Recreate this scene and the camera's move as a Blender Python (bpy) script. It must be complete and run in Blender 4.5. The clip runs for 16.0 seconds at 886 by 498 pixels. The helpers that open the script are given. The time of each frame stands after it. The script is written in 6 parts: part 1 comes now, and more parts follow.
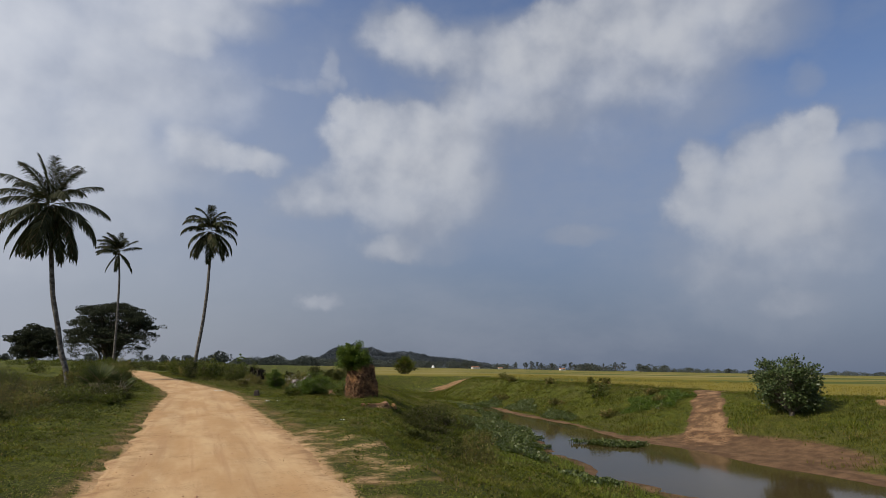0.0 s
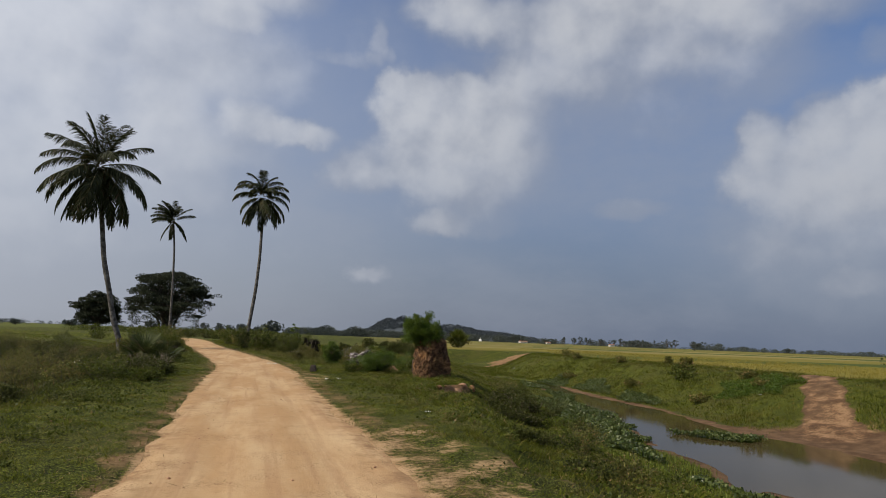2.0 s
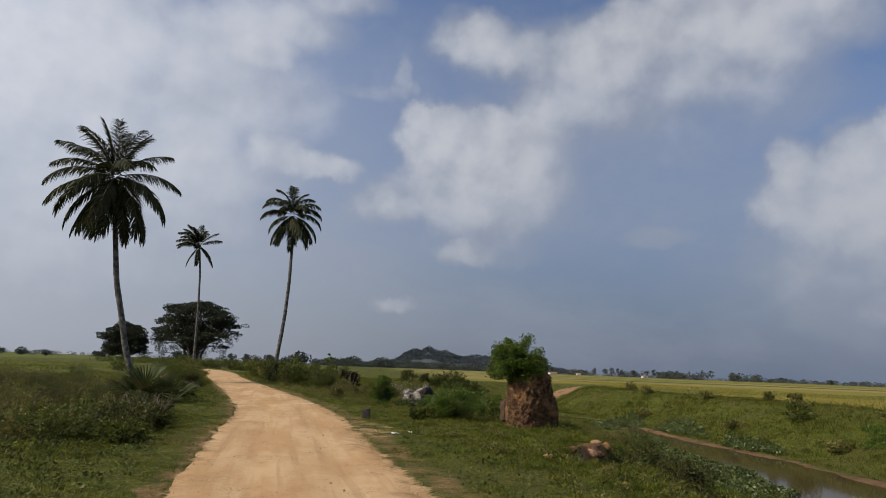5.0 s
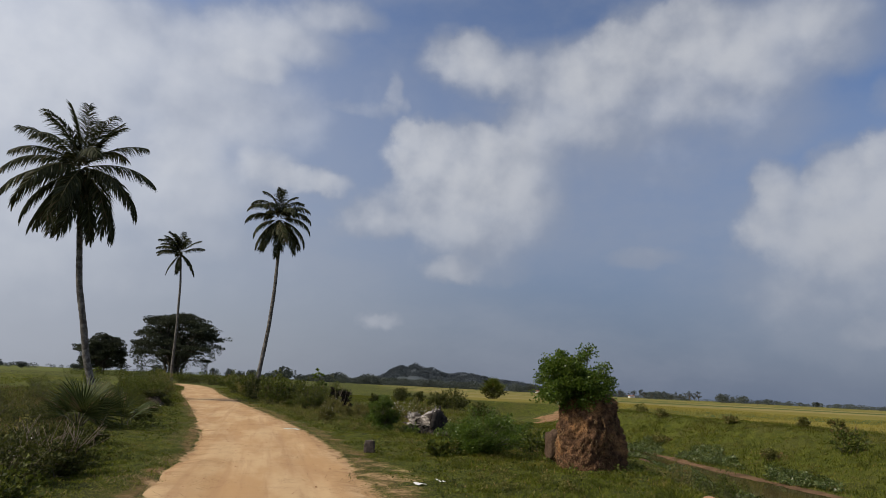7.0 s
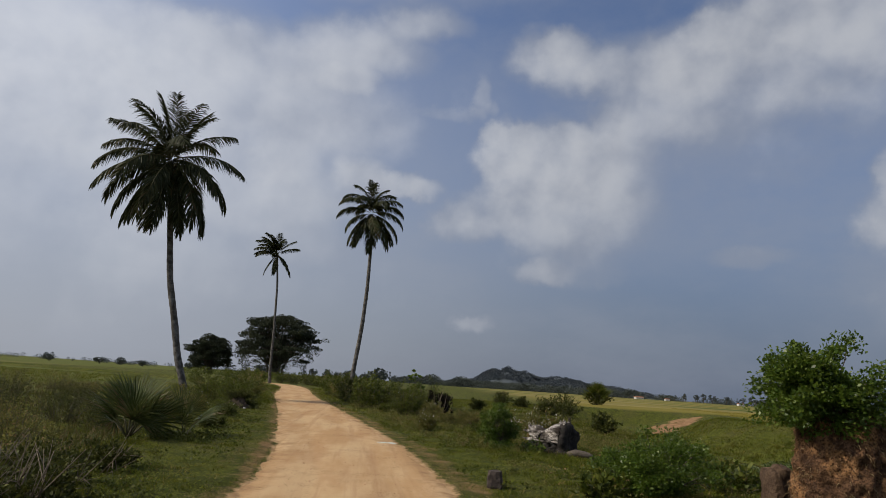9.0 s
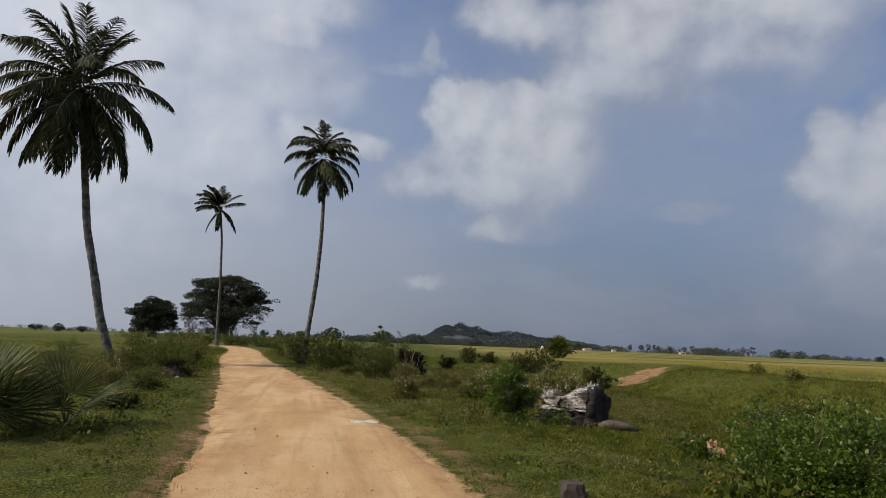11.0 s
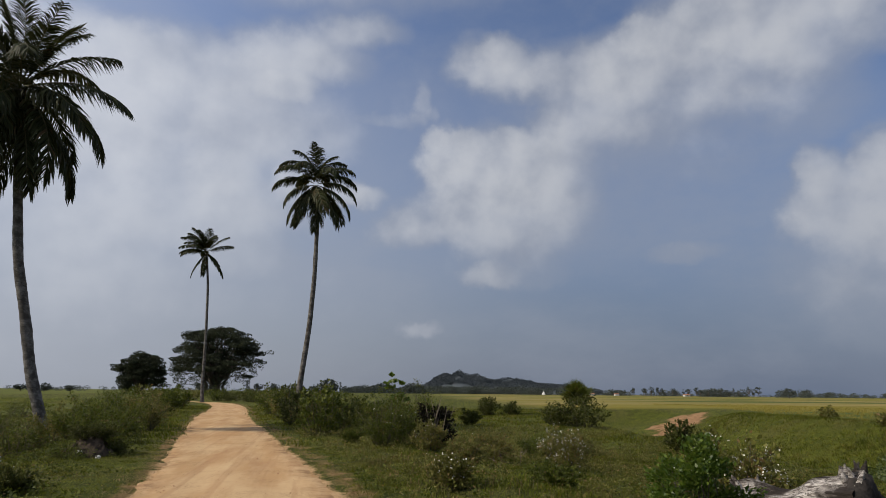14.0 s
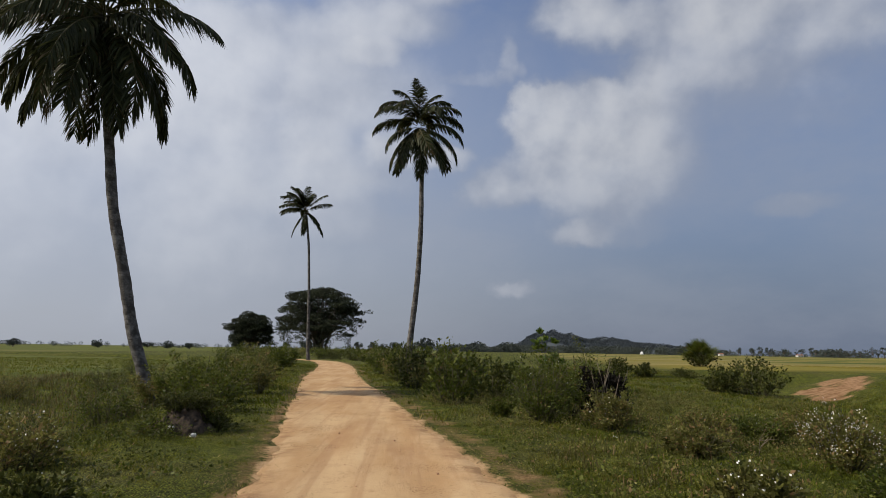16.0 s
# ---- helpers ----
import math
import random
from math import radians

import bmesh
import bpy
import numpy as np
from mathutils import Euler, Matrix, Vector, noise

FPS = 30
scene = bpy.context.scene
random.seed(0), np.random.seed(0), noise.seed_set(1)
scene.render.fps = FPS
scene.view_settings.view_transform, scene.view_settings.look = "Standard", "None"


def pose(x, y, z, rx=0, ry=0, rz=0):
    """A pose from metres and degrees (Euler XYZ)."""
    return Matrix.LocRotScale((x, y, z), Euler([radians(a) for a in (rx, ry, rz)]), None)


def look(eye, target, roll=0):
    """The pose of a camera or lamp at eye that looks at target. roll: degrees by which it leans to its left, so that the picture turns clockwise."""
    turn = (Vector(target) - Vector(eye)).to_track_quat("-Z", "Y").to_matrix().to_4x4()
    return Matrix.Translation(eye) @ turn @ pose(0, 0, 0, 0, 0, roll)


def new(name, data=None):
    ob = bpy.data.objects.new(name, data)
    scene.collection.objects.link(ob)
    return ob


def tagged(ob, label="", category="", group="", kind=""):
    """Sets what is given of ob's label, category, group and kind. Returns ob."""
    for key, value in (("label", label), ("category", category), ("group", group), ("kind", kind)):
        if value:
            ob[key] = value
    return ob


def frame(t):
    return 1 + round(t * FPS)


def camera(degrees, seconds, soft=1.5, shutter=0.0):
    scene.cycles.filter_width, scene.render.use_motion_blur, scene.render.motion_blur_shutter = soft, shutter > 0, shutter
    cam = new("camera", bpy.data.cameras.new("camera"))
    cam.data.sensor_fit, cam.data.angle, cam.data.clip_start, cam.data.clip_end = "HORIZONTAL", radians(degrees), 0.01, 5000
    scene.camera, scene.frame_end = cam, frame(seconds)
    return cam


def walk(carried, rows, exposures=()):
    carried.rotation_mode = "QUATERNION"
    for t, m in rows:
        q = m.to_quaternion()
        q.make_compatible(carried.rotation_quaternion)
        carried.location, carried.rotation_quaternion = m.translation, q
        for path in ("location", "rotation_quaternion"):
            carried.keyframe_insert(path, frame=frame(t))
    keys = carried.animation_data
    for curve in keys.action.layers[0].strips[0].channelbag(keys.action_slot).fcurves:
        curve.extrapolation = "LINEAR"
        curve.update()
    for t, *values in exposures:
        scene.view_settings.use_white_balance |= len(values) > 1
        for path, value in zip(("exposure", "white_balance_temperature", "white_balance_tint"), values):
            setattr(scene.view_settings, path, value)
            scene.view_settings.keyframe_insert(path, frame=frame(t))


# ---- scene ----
cam = camera(72.0, 16.0, soft=0.7)

# seconds, eye x, y, z, yaw to the left, pitch up, roll
PATH = [
    (0, 0.000, 0.000, 1.376, -21.26, 10.98, 1.09),
    (0.5, -0.003, 1.011, 1.459, -21.62, 8.91, -0.82),
    (1, 0.030, 1.975, 1.452, -20.09, 10.97, -0.33),
    (1.5, 0.075, 2.930, 1.404, -16.65, 12.19, 0.51),
    (2, 0.107, 3.935, 1.436, -16.83, 8.39, 2.30),
    (2.5, 0.111, 4.966, 1.423, -15.34, 7.17, 3.74),
    (3, 0.090, 6.000, 1.420, -14.97, 7.67, 3.85),
    (3.5, 0.053, 7.075, 1.396, -13.94, 8.28, 2.12),
    (4, 0.013, 8.174, 1.464, -13.70, 11.38, 2.24),
    (4.2, 0.004, 8.609, 1.432, -13.88, 10.92, 2.74),
    (6.3, -0.104, 13.201, 1.448, -15.00, 12.27, 1.11),
    (6.5, -0.063, 13.592, 1.467, -14.02, 12.45, 0.47),
    (7, 0.087, 14.515, 1.450, -15.40, 12.74, 2.99),
    (7.5, 0.232, 15.469, 1.470, -14.05, 15.32, 4.02),
    (8, 0.326, 16.482, 1.484, -12.91, 16.51, 1.27),
    (8.5, 0.315, 17.544, 1.470, -9.71, 15.59, 2.15),
    (9, 0.282, 18.601, 1.463, -6.72, 12.50, 3.95),
    (9.5, 0.227, 19.645, 1.447, -7.73, 10.58, 3.29),
    (9.7, 0.194, 20.065, 1.425, -8.84, 7.91, 3.22),
    (11.9, 0.041, 24.617, 1.420, -13.75, 9.79, 2.02),
    (12, 0.061, 24.823, 1.438, -14.97, 9.86, 2.61),
    (12.5, 0.203, 25.842, 1.471, -19.55, 10.09, 1.46),
    (13, 0.277, 26.833, 1.459, -15.01, 12.70, 1.94),
    (13.5, 0.300, 27.830, 1.482, -12.87, 12.26, 0.52),
    (14, 0.247, 28.874, 1.466, -11.92, 13.27, 0.65),
    (14.5, 0.144, 29.965, 1.472, -9.56, 12.30, 2.23),
    (15, -0.034, 31.061, 1.482, -8.75, 12.19, 3.05),
    (15.5, -0.309, 32.143, 1.480, -6.15, 10.89, 2.54),
    (16, -0.657, 33.218, 1.484, -3.37, 9.43, 0.94),
]


def stand(x, y, z, yaw, pitch, roll):
    a, b = radians(yaw), radians(pitch)
    return look((x, y, z), (x - math.sin(a) * math.cos(b), y + math.cos(a) * math.cos(b), z + math.sin(b)), roll)


# seconds, stops
EXPOSURE = ((0, 0), (1, .08), (2, 0), (3, .10), (4, .02), (6.5, 0), (7.5, -.05), (8.5, -.15), (9.5, -.14), (12, .12), (12.5, .12), (13, .02), (14, -.05), (16, .02))
walk(cam, [(t, stand(*row)) for t, *row in PATH], EXPOSURE)

# ---- world and sun ----
SUN_AZ, SUN_EL = -96.0, 41.0      # degrees, azimuth from +y towards +x
SUN_STRENGTH = 3.7
SKY_STRENGTH = 0.118
CLOUD_WHITE, CLOUD_GREY = (0.585, 0.602, 0.640), (0.325, 0.355, 0.425)
HAZE_SUNWARD, HAZE_AWAY = (0.305, 0.325, 0.365), (0.152, 0.191, 0.278)

world = bpy.data.worlds.new("sky")
scene.world = world
world.use_nodes = True
wt = world.node_tree
wt.nodes.clear()


class Net:
    """Short hand for shader nodes."""

    def __init__(self, tree):
        self.tree = tree

    def node(self, kind, **props):
        n = self.tree.nodes.new(kind)
        for k, v in props.items():
            setattr(n, k, v)
        return n

    def put(self, socket, value):
        if isinstance(value, bpy.types.NodeSocket):
            self.tree.links.new(value, socket)
        elif value is not None:
            if socket.type == "RGBA" and len(value) == 3:
                value = (*value, 1)
            socket.default_value = value

    def math(self, op, a, b=None, c=None, clamp=False):
        n = self.node("ShaderNodeMath", operation=op, use_clamp=clamp)
        for s, v in zip(n.inputs, (a, b, c)):
            self.put(s, v)
        return n.outputs[0]

    def vec(self, op, a, b=None, scale=None):
        n = self.node("ShaderNodeVectorMath", operation=op)
        self.put(n.inputs[0], a)
        self.put(n.inputs[1], b)
        if scale is not None:
            self.put(n.inputs[3], scale)
        return n.outputs[0]

    def mix(self, f, a, b, blend="MIX"):
        n = self.node("ShaderNodeMix", data_type="RGBA", blend_type=blend)
        self.put(n.inputs[0], f)
        self.put(n.inputs[6], a)
        self.put(n.inputs[7], b)
        return n.outputs[2]

    def ramp(self, x, lo, hi, a=0.0, b=1.0, smooth=True):
        n = self.node("ShaderNodeMapRange", interpolation_type="SMOOTHSTEP" if smooth else "LINEAR")
        for s, v in zip(n.inputs, (x, lo, hi, a, b)):
            self.put(s, v)
        return n.outputs[0]

    def noise(self, coord, scale, detail=4.0, rough=0.55, warp=0.0):
        n = self.node("ShaderNodeTexNoise")
        self.put(n.inputs["Vector"], coord)
        n.inputs["Scale"].default_value = scale
        n.inputs["Detail"].default_value = detail
        n.inputs["Roughness"].default_value = rough
        n.inputs["Distortion"].default_value = warp
        return n.outputs["Fac"]


w = Net(wt)
way = w.node("ShaderNodeTexCoord").outputs["Generated"]
sep = w.node("ShaderNodeSeparateXYZ")
w.put(sep.inputs[0], way)
azim = w.math("MULTIPLY", w.math("ARCTAN2", sep.outputs[0], sep.outputs[1]), 57.29578)
elev = w.math("MULTIPLY", w.math("ARCSINE", sep.outputs[2]), 57.29578)
n_big = w.noise(way, 5.0, 5.0, 0.55)
n_mid = w.noise(w.vec("ADD", way, (3.1, 1.7, 0.4)), 9.0, 5.0, 0.5)
n_fine = w.noise(w.vec("ADD", way, (7.3, 2.2, 5.1)), 26.0, 5.0, 0.55)
n_small = w.noise(w.vec("ADD", way, (2.7, 5.2, 9.1)), 24.0, 4.0, 0.55)
n_warp = w.noise(w.vec("ADD", way, (1.3, 8.2, 2.1)), 9.0, 5.0, 0.55)
az2 = w.math("MULTIPLY_ADD", w.math("SUBTRACT", n_fine, 0.5), 2.2, w.math("MULTIPLY_ADD", w.math("SUBTRACT", n_mid, 0.5), 2.2, azim))
el2 = w.math("MULTIPLY_ADD", w.math("SUBTRACT", n_small, 0.5), 1.8, w.math("MULTIPLY_ADD", w.math("SUBTRACT", n_warp, 0.5), 1.8, elev))

# clouds: azimuth, elevation, half width, half height, density, 1 for a crisp edge
MIDDLE_CLOUD = (
    (12.1, 21.8, 3.1, 2.6, .9, 1), (15.9, 20.7, 5.0, 3.9, .92, 1), (19.8, 20.4, 4.4, 3.7, .85, 1), (23.2, 19.1, 3.3, 4.1, .5, 0), (18.9, 16.1, 6.0, 3.7, .66, 0),
    (13.8, 17.5, 3.9, 3.2, .8, 0), (8.0, 14.8, 2.6, 1.5, .75, 0), (10.6, 16.0, 3.3, 1.9, .6, 0), (17.9, 13.4, 3.8, 1.9, .42, 0), (16.4, 10.6, 2.3, 1.0, .75, 0),
    (19.6, 10.9, 3.2, 1.3, .35, 0), (10.9, 23.1, 1.6, 1.2, .8, 1), (14.3, 23.6, 1.6, 1.1, .7, 1), (18.0, 22.9, 2.5, 1.5, .7, 1), (22.5, 24.2, 1.7, 2.6, .66, 0),
    (24.7, 22.7, 2.0, 2.6, .32, 0),
)
HIGH_BAND = (
    (15.3, 30.1, 2.9, 1.9, .75, 0), (17.6, 30.8, 2.6, 1.6, .75, 1), (20.0, 29.0, 4.6, 1.9, .7, 0), (24.6, 28.9, 4.6, 2.4, .75, 0), (30.2, 29.2, 4.9, 2.8, .8, 0),
    (31.9, 31.1, 3.2, 1.8, .8, 1), (35.1, 31.0, 4.2, 2.7, .9, 0), (38.3, 32.0, 4.1, 2.2, .92, 1), (41.7, 30.6, 4.3, 3.1, .85, 0), (40.0, 26.8, 5.8, 3.2, .6, 0),
    (47.1, 28.7, 4.8, 3.0, .6, 0), (51.3, 28.6, 3.6, 2.4, .5, 0), (32.3, 25.6, 7.3, 2.9, .5, 0), (44.5, 23.8, 4.4, 2.7, .3, 0), (48.2, 31.0, 5.1, 1.7, .6, 0),
    (31.0, 40.0, 16.0, 3.0, .55, 0),
)
SUNWARD_VEIL = (
    (-11.8, 27.6, 8.8, 2.6, .86, 0), (-3.0, 30.1, 5.8, 2.1, .85, 0), (2.8, 32.7, 4.0, 1.3, .8, 0), (-20.3, 25.5, 5.4, 3.7, .8, 0), (-3.9, 27.1, 2.9, 1.3, .7, 1),
    (-15.5, 22.1, 10.9, 3.9, .75, 0), (-5.2, 23.4, 7.0, 3.3, .6, 0), (-20.3, 17.1, 5.5, 6.3, .75, 0), (-9.5, 19.2, 2.7, 1.9, .7, 0), (-10.8, 15.5, 6.7, 2.8, .6, 0),
    (-1.5, 18.6, 2.5, 1.5, .85, 0), (1.7, 18.0, 3.2, 1.3, .8, 1), (4.5, 17.7, 1.6, .8, .6, 0), (-5.3, 16.5, 5.8, 2.4, .55, 0), (-7.1, 12.2, 4.2, 1.9, .5, 0),
)
LOW_VEIL = (
    (-32.0, 18.0, 18.0, 15.0, .70, 0), (-10.0, 24.0, 12.0, 9.0, .22, 0),
    (-15.6, 10.4, 7.9, 4.1, .45, 0), (-16.5, 3.9, 9.4, 4.9, .4, 0), (-4.3, 9.1, 9.4, 3.0, .3, 0), (-8.0, 38.5, 22.0, 4.0, .85, 0), (-38.0, 22.0, 12.0, 14.0, .9, 0),
    (-28.0, 21.0, 7.0, 5.0, .8, 0), (16.0, 21.0, 13.0, 9.0, .28, 0), (27.0, 19.0, 9.0, 7.0, .34, 0), (-4.0, 10.0, 18.0, 8.0, .30, 0), (50.0, 12.0, 13.0, 9.0, .30, 0),
    (3.0, 24.0, 8.0, 6.0, .28, 0), (36.0, 24.0, 11.0, 4.5, .35, 0), (11.5, 38.0, 3.0, 1.4, .6, 0),
)
PUFFS = (
    (9.7, 26.4, .8, 1.5, .42, 0), (6.5, 25.1, 2.8, .5, .26, 0), (10.9, 25.6, .6, .6, .3, 0), (9.7, 5.7, 1.7, .65, .9, 0), (34.1, 12.3, 2.7, .8, .46, 0),
)
EASTERN_CLOUD = (
    (44.5, 17.9, 1.8, 1.8, .8, 1), (45.6, 15.1, 2.7, 2.8, .8, 0), (43.7, 14.4, 1.9, 1.9, .7, 0), (49.5, 18.1, 3.0, 2.0, .85, 1), (50.9, 15.8, 3.7, 3.6, .9, 0),
    (53.0, 19.3, 1.8, 1.8, .9, 1), (54.5, 20.0, 1.3, 1.3, .9, 1), (53.9, 17.1, 1.9, 2.6, .85, 0), (50.6, 12.6, 4.9, 2.1, .7, 0), (52.9, 11.8, 1.9, .8, .6, 0),
    (56.0, 12.7, 3.2, 3.8, .55, 0), (57.5, 18.3, 1.9, 1.1, .6, 0), (53.5, 23.4, 1.2, 1.2, .4, 0), (51.1, 5.7, 2.3, .9, .5, 0), (50.9, 7.5, 6.3, 3.6, .4, 0), (48.3, 10.5, 6.8, 2.8, .35, 0),
)
flat = w.node("ShaderNodeCombineXYZ")
w.put(flat.inputs[0], az2)
w.put(flat.inputs[1], el2)
clear = None
for a, e, ra, re, k, crisp in MIDDLE_CLOUD + HIGH_BAND + SUNWARD_VEIL + LOW_VEIL + PUFFS + EASTERN_CLOUD:
    q = w.vec("MULTIPLY_ADD", flat.outputs[0], (1 / ra, 1 / re, 0))
    q.node.inputs[2].default_value = (-a / ra, -e / re, 0)
    dd = w.node("ShaderNodeVectorMath", operation="DOT_PRODUCT")
    w.put(dd.inputs[0], q)
    w.put(dd.inputs[1], q)
    m = w.ramp(dd.outputs["Value"], 0.25 if crisp else 0.0, 1.7 if crisp else 2.4, 1.0 - k, 1.0)
    clear = m if clear is None else w.math("MULTIPLY", clear, m)
dens = w.math("SUBTRACT", 1.0, clear)
# the rest of the sky carries the same broken cloud
away = w.math("ADD", w.ramp(elev, 36.0, 48.0), w.math("ADD", w.ramp(azim, 62.0, 75.0), w.ramp(azim, -42.0, -55.0)), clamp=True)
dens = w.math("ADD", dens, w.math("MULTIPLY", w.math("MULTIPLY", away, w.ramp(n_big, 0.36, 0.62)), 0.85))
grain = w.math("MULTIPLY", w.math("ADD", w.math("MULTIPLY", w.math("SUBTRACT", n_mid, 0.5), 0.30), w.math("MULTIPLY", w.math("SUBTRACT", n_fine, 0.5), 0.18)), w.ramp(azim, -6.0, 8.0, 0.45, 1.0))
body = w.math("ADD", dens, w.math("MULTIPLY", grain, w.ramp(dens, 0.02, 0.4)))
mask = w.ramp(body, 0.0, 1.08, 0.0, 0.95, False)

nishita = w.node("ShaderNodeTexSky", sky_type="NISHITA", sun_disc=False)
nishita.sun_elevation, nishita.sun_rotation = radians(SUN_EL), radians(SUN_AZ)
nishita.air_density, nishita.dust_density, nishita.ozone_density = 1.0, 2.2, 1.6
blue = w.vec("MULTIPLY", w.vec("SCALE", nishita.outputs[0], None, SKY_STRENGTH), (0.95, 1.0, 1.16))
haze = w.mix(w.ramp(azim, -30.0, 44.0), HAZE_SUNWARD, HAZE_AWAY)
blue = w.mix(w.ramp(elev, 1.0, 27.0, 0.90, 0.12), blue, haze)
veil = w.math("MULTIPLY", w.ramp(w.noise(w.vec("MULTIPLY", way, (1.0, 1.0, 2.2)), 3.2, 6.0, 0.6), 0.40, 0.72), 0.30)
blue = w.mix(veil, blue, CLOUD_GREY)
# the side of each billow towards the sun is brighter
n_lit = w.noise(w.vec("ADD", way, (3.1 - 0.022, 1.7, 0.4 + 0.022)), 9.0, 3.0, 0.5)
relief = w.math("MULTIPLY", w.math("SUBTRACT", n_mid, n_lit), w.ramp(azim, -6.0, 8.0, 0.7, 1.3))
light = w.ramp(w.math("ADD", w.math("ADD", body, relief), w.math("MULTIPLY", w.math("SUBTRACT", n_big, 0.5), 0.6)), 0.42, 1.24)
light = w.math("MULTIPLY", light, w.ramp(elev, 3.0, 24.0, 0.45, 1.0))
white = w.mix(light, CLOUD_GREY, CLOUD_WHITE)
final = w.vec("SCALE", w.mix(mask, blue, white), None, w.ramp(azim, -42.0, 30.0, 1.22, 0.92))
bg = w.node("ShaderNodeBackground")
w.put(bg.inputs[0], final)
out = w.node("ShaderNodeOutputWorld")
wt.links.new(bg.outputs[0], out.inputs[0])

sun_data = bpy.data.lights.new("sun", "SUN")
sun_data.energy, sun_data.angle, sun_data.color = SUN_STRENGTH, radians(0.8), (1.0, 0.89, 0.73)
sun = new("sun", sun_data)
sx, sy = math.sin(radians(SUN_AZ)), math.cos(radians(SUN_AZ))
sun.matrix_world = look((sx * 50, sy * 50, math.tan(radians(SUN_EL)) * 50), (0, 0, 0))

# ---- materials ----


def material(name, rough=0.8, spec=0.3):
    m = bpy.data.materials.new(name)
    m.use_nodes = True
    net = Net(m.node_tree)
    net.bsdf = m.node_tree.nodes["Principled BSDF"]
    net.bsdf.inputs["Roughness"].default_value = rough
    net.bsdf.inputs["Specular IOR Level"].default_value = spec
    net.out = m.node_tree.nodes["Material Output"]
    return m, net


def coords(net):
    return net.node("ShaderNodeNewGeometry").outputs["Position"]


def bump(net, height, strength=0.5, distance=0.02):
    b = net.node("ShaderNodeBump")
    b.inputs["Strength"].default_value = strength
    b.inputs["Distance"].default_value = distance
    net.put(b.inputs["Height"], height)
    net.tree.links.new(b.outputs[0], net.bsdf.inputs["Normal"])


def attr(net, name):
    return net.node("ShaderNodeAttribute", attribute_name=name).outputs["Fac"]


def leafy(name, dark, mid, pale, rough=0.5, spec=0.35, scale=1.2, through_light=0.35, dry=None, dry_part=0.0, wide=None):
    """Foliage: colour by leaf and by patch, some light through the leaf."""
    m, n = material(name, rough, spec)
    rnd = n.node("ShaderNodeNewGeometry").outputs["Random Per Island"]
    patch = n.noise(coords(n), scale, 3.0)
    c = n.mix(n.ramp(patch, 0.3, 0.7), dark, mid)
    c = n.mix(n.math("MULTIPLY", n.ramp(rnd, 0.35, 1.0), 0.75), c, pale)
    if wide:
        c = n.mix(n.math("MULTIPLY", n.ramp(n.noise(coords(n), scale * 0.3, 4.0, 0.6), 0.48, 0.64), 0.7), c, wide)
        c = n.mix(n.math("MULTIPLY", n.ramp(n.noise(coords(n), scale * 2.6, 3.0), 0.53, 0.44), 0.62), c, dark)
    if dry:
        c = n.mix(n.ramp(n.math("ADD", rnd, n.math("MULTIPLY", n.math("SUBTRACT", patch, 0.5), 0.8)), 1.0 - dry_part, 1.02 - dry_part), c, dry)
    n.put(n.bsdf.inputs["Base Color"], c)
    tr = n.node("ShaderNodeBsdfTranslucent")
    n.put(tr.inputs[0], n.mix(0.5, c, pale))
    ms = n.node("ShaderNodeMixShader")
    ms.inputs[0].default_value = through_light
    n.tree.links.new(n.bsdf.outputs[0], ms.inputs[1])
    n.tree.links.new(tr.outputs[0], ms.inputs[2])
    n.tree.links.new(ms.outputs[0], n.out.inputs[0])
    return m


def plain(name, a, b, scale=8.0, rough=0.85, spec=0.25, depth=0.01, strength=0.5, fine=60.0):
    m, n = material(name, rough, spec)
    p = coords(n)
    big, small = n.noise(p, scale, 5.0), n.noise(p, fine, 4.0)
    n.put(n.bsdf.inputs["Base Color"], n.mix(n.ramp(n.math("MULTIPLY_ADD", small, 0.4, n.math("MULTIPLY", big, 0.6)), 0.36, 0.64), a, b))
    bump(n, n.math("ADD", big, n.math("MULTIPLY", small, 0.5)), strength, depth)
    return m


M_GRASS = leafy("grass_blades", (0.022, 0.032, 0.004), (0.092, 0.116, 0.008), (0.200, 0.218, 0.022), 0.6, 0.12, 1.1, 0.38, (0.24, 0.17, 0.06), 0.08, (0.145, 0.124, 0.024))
M_TALLGRASS = leafy("tall_grass", (0.040, 0.042, 0.010), (0.070, 0.072, 0.017), (0.140, 0.126, 0.040), 0.6, 0.2, 0.8, 0.3, (0.19, 0.125, 0.055), 0.22)
M_BRIGHT = leafy("bright_wet_grass", (0.070, 0.100, 0.010), (0.125, 0.165, 0.016), (0.21, 0.245, 0.036), 0.5, 0.2, 0.9, 0.35)
M_RICE = leafy("rice_blades", (0.17, 0.150, 0.024), (0.25, 0.210, 0.036), (0.35, 0.285, 0.065), 0.6, 0.15, 0.08, 0.3)
M_BUSH = leafy("bush_leaves", (0.024, 0.037, 0.005), (0.062, 0.084, 0.010), (0.150, 0.168, 0.026), 0.55, 0.2, 2.4, 0.30, (0.16, 0.105, 0.04), 0.015)
M_VIVID = leafy("vivid_leaves", (0.032, 0.062, 0.007), (0.066, 0.118, 0.012), (0.150, 0.205, 0.028), 0.4, 0.35, 2.0, 0.40)
M_WEED = leafy("weed_leaves", (0.060, 0.066, 0.012), (0.130, 0.130, 0.026), (0.27, 0.25, 0.075), 0.55, 0.2, 1.4, 0.35, (0.22, 0.14, 0.06), 0.14)
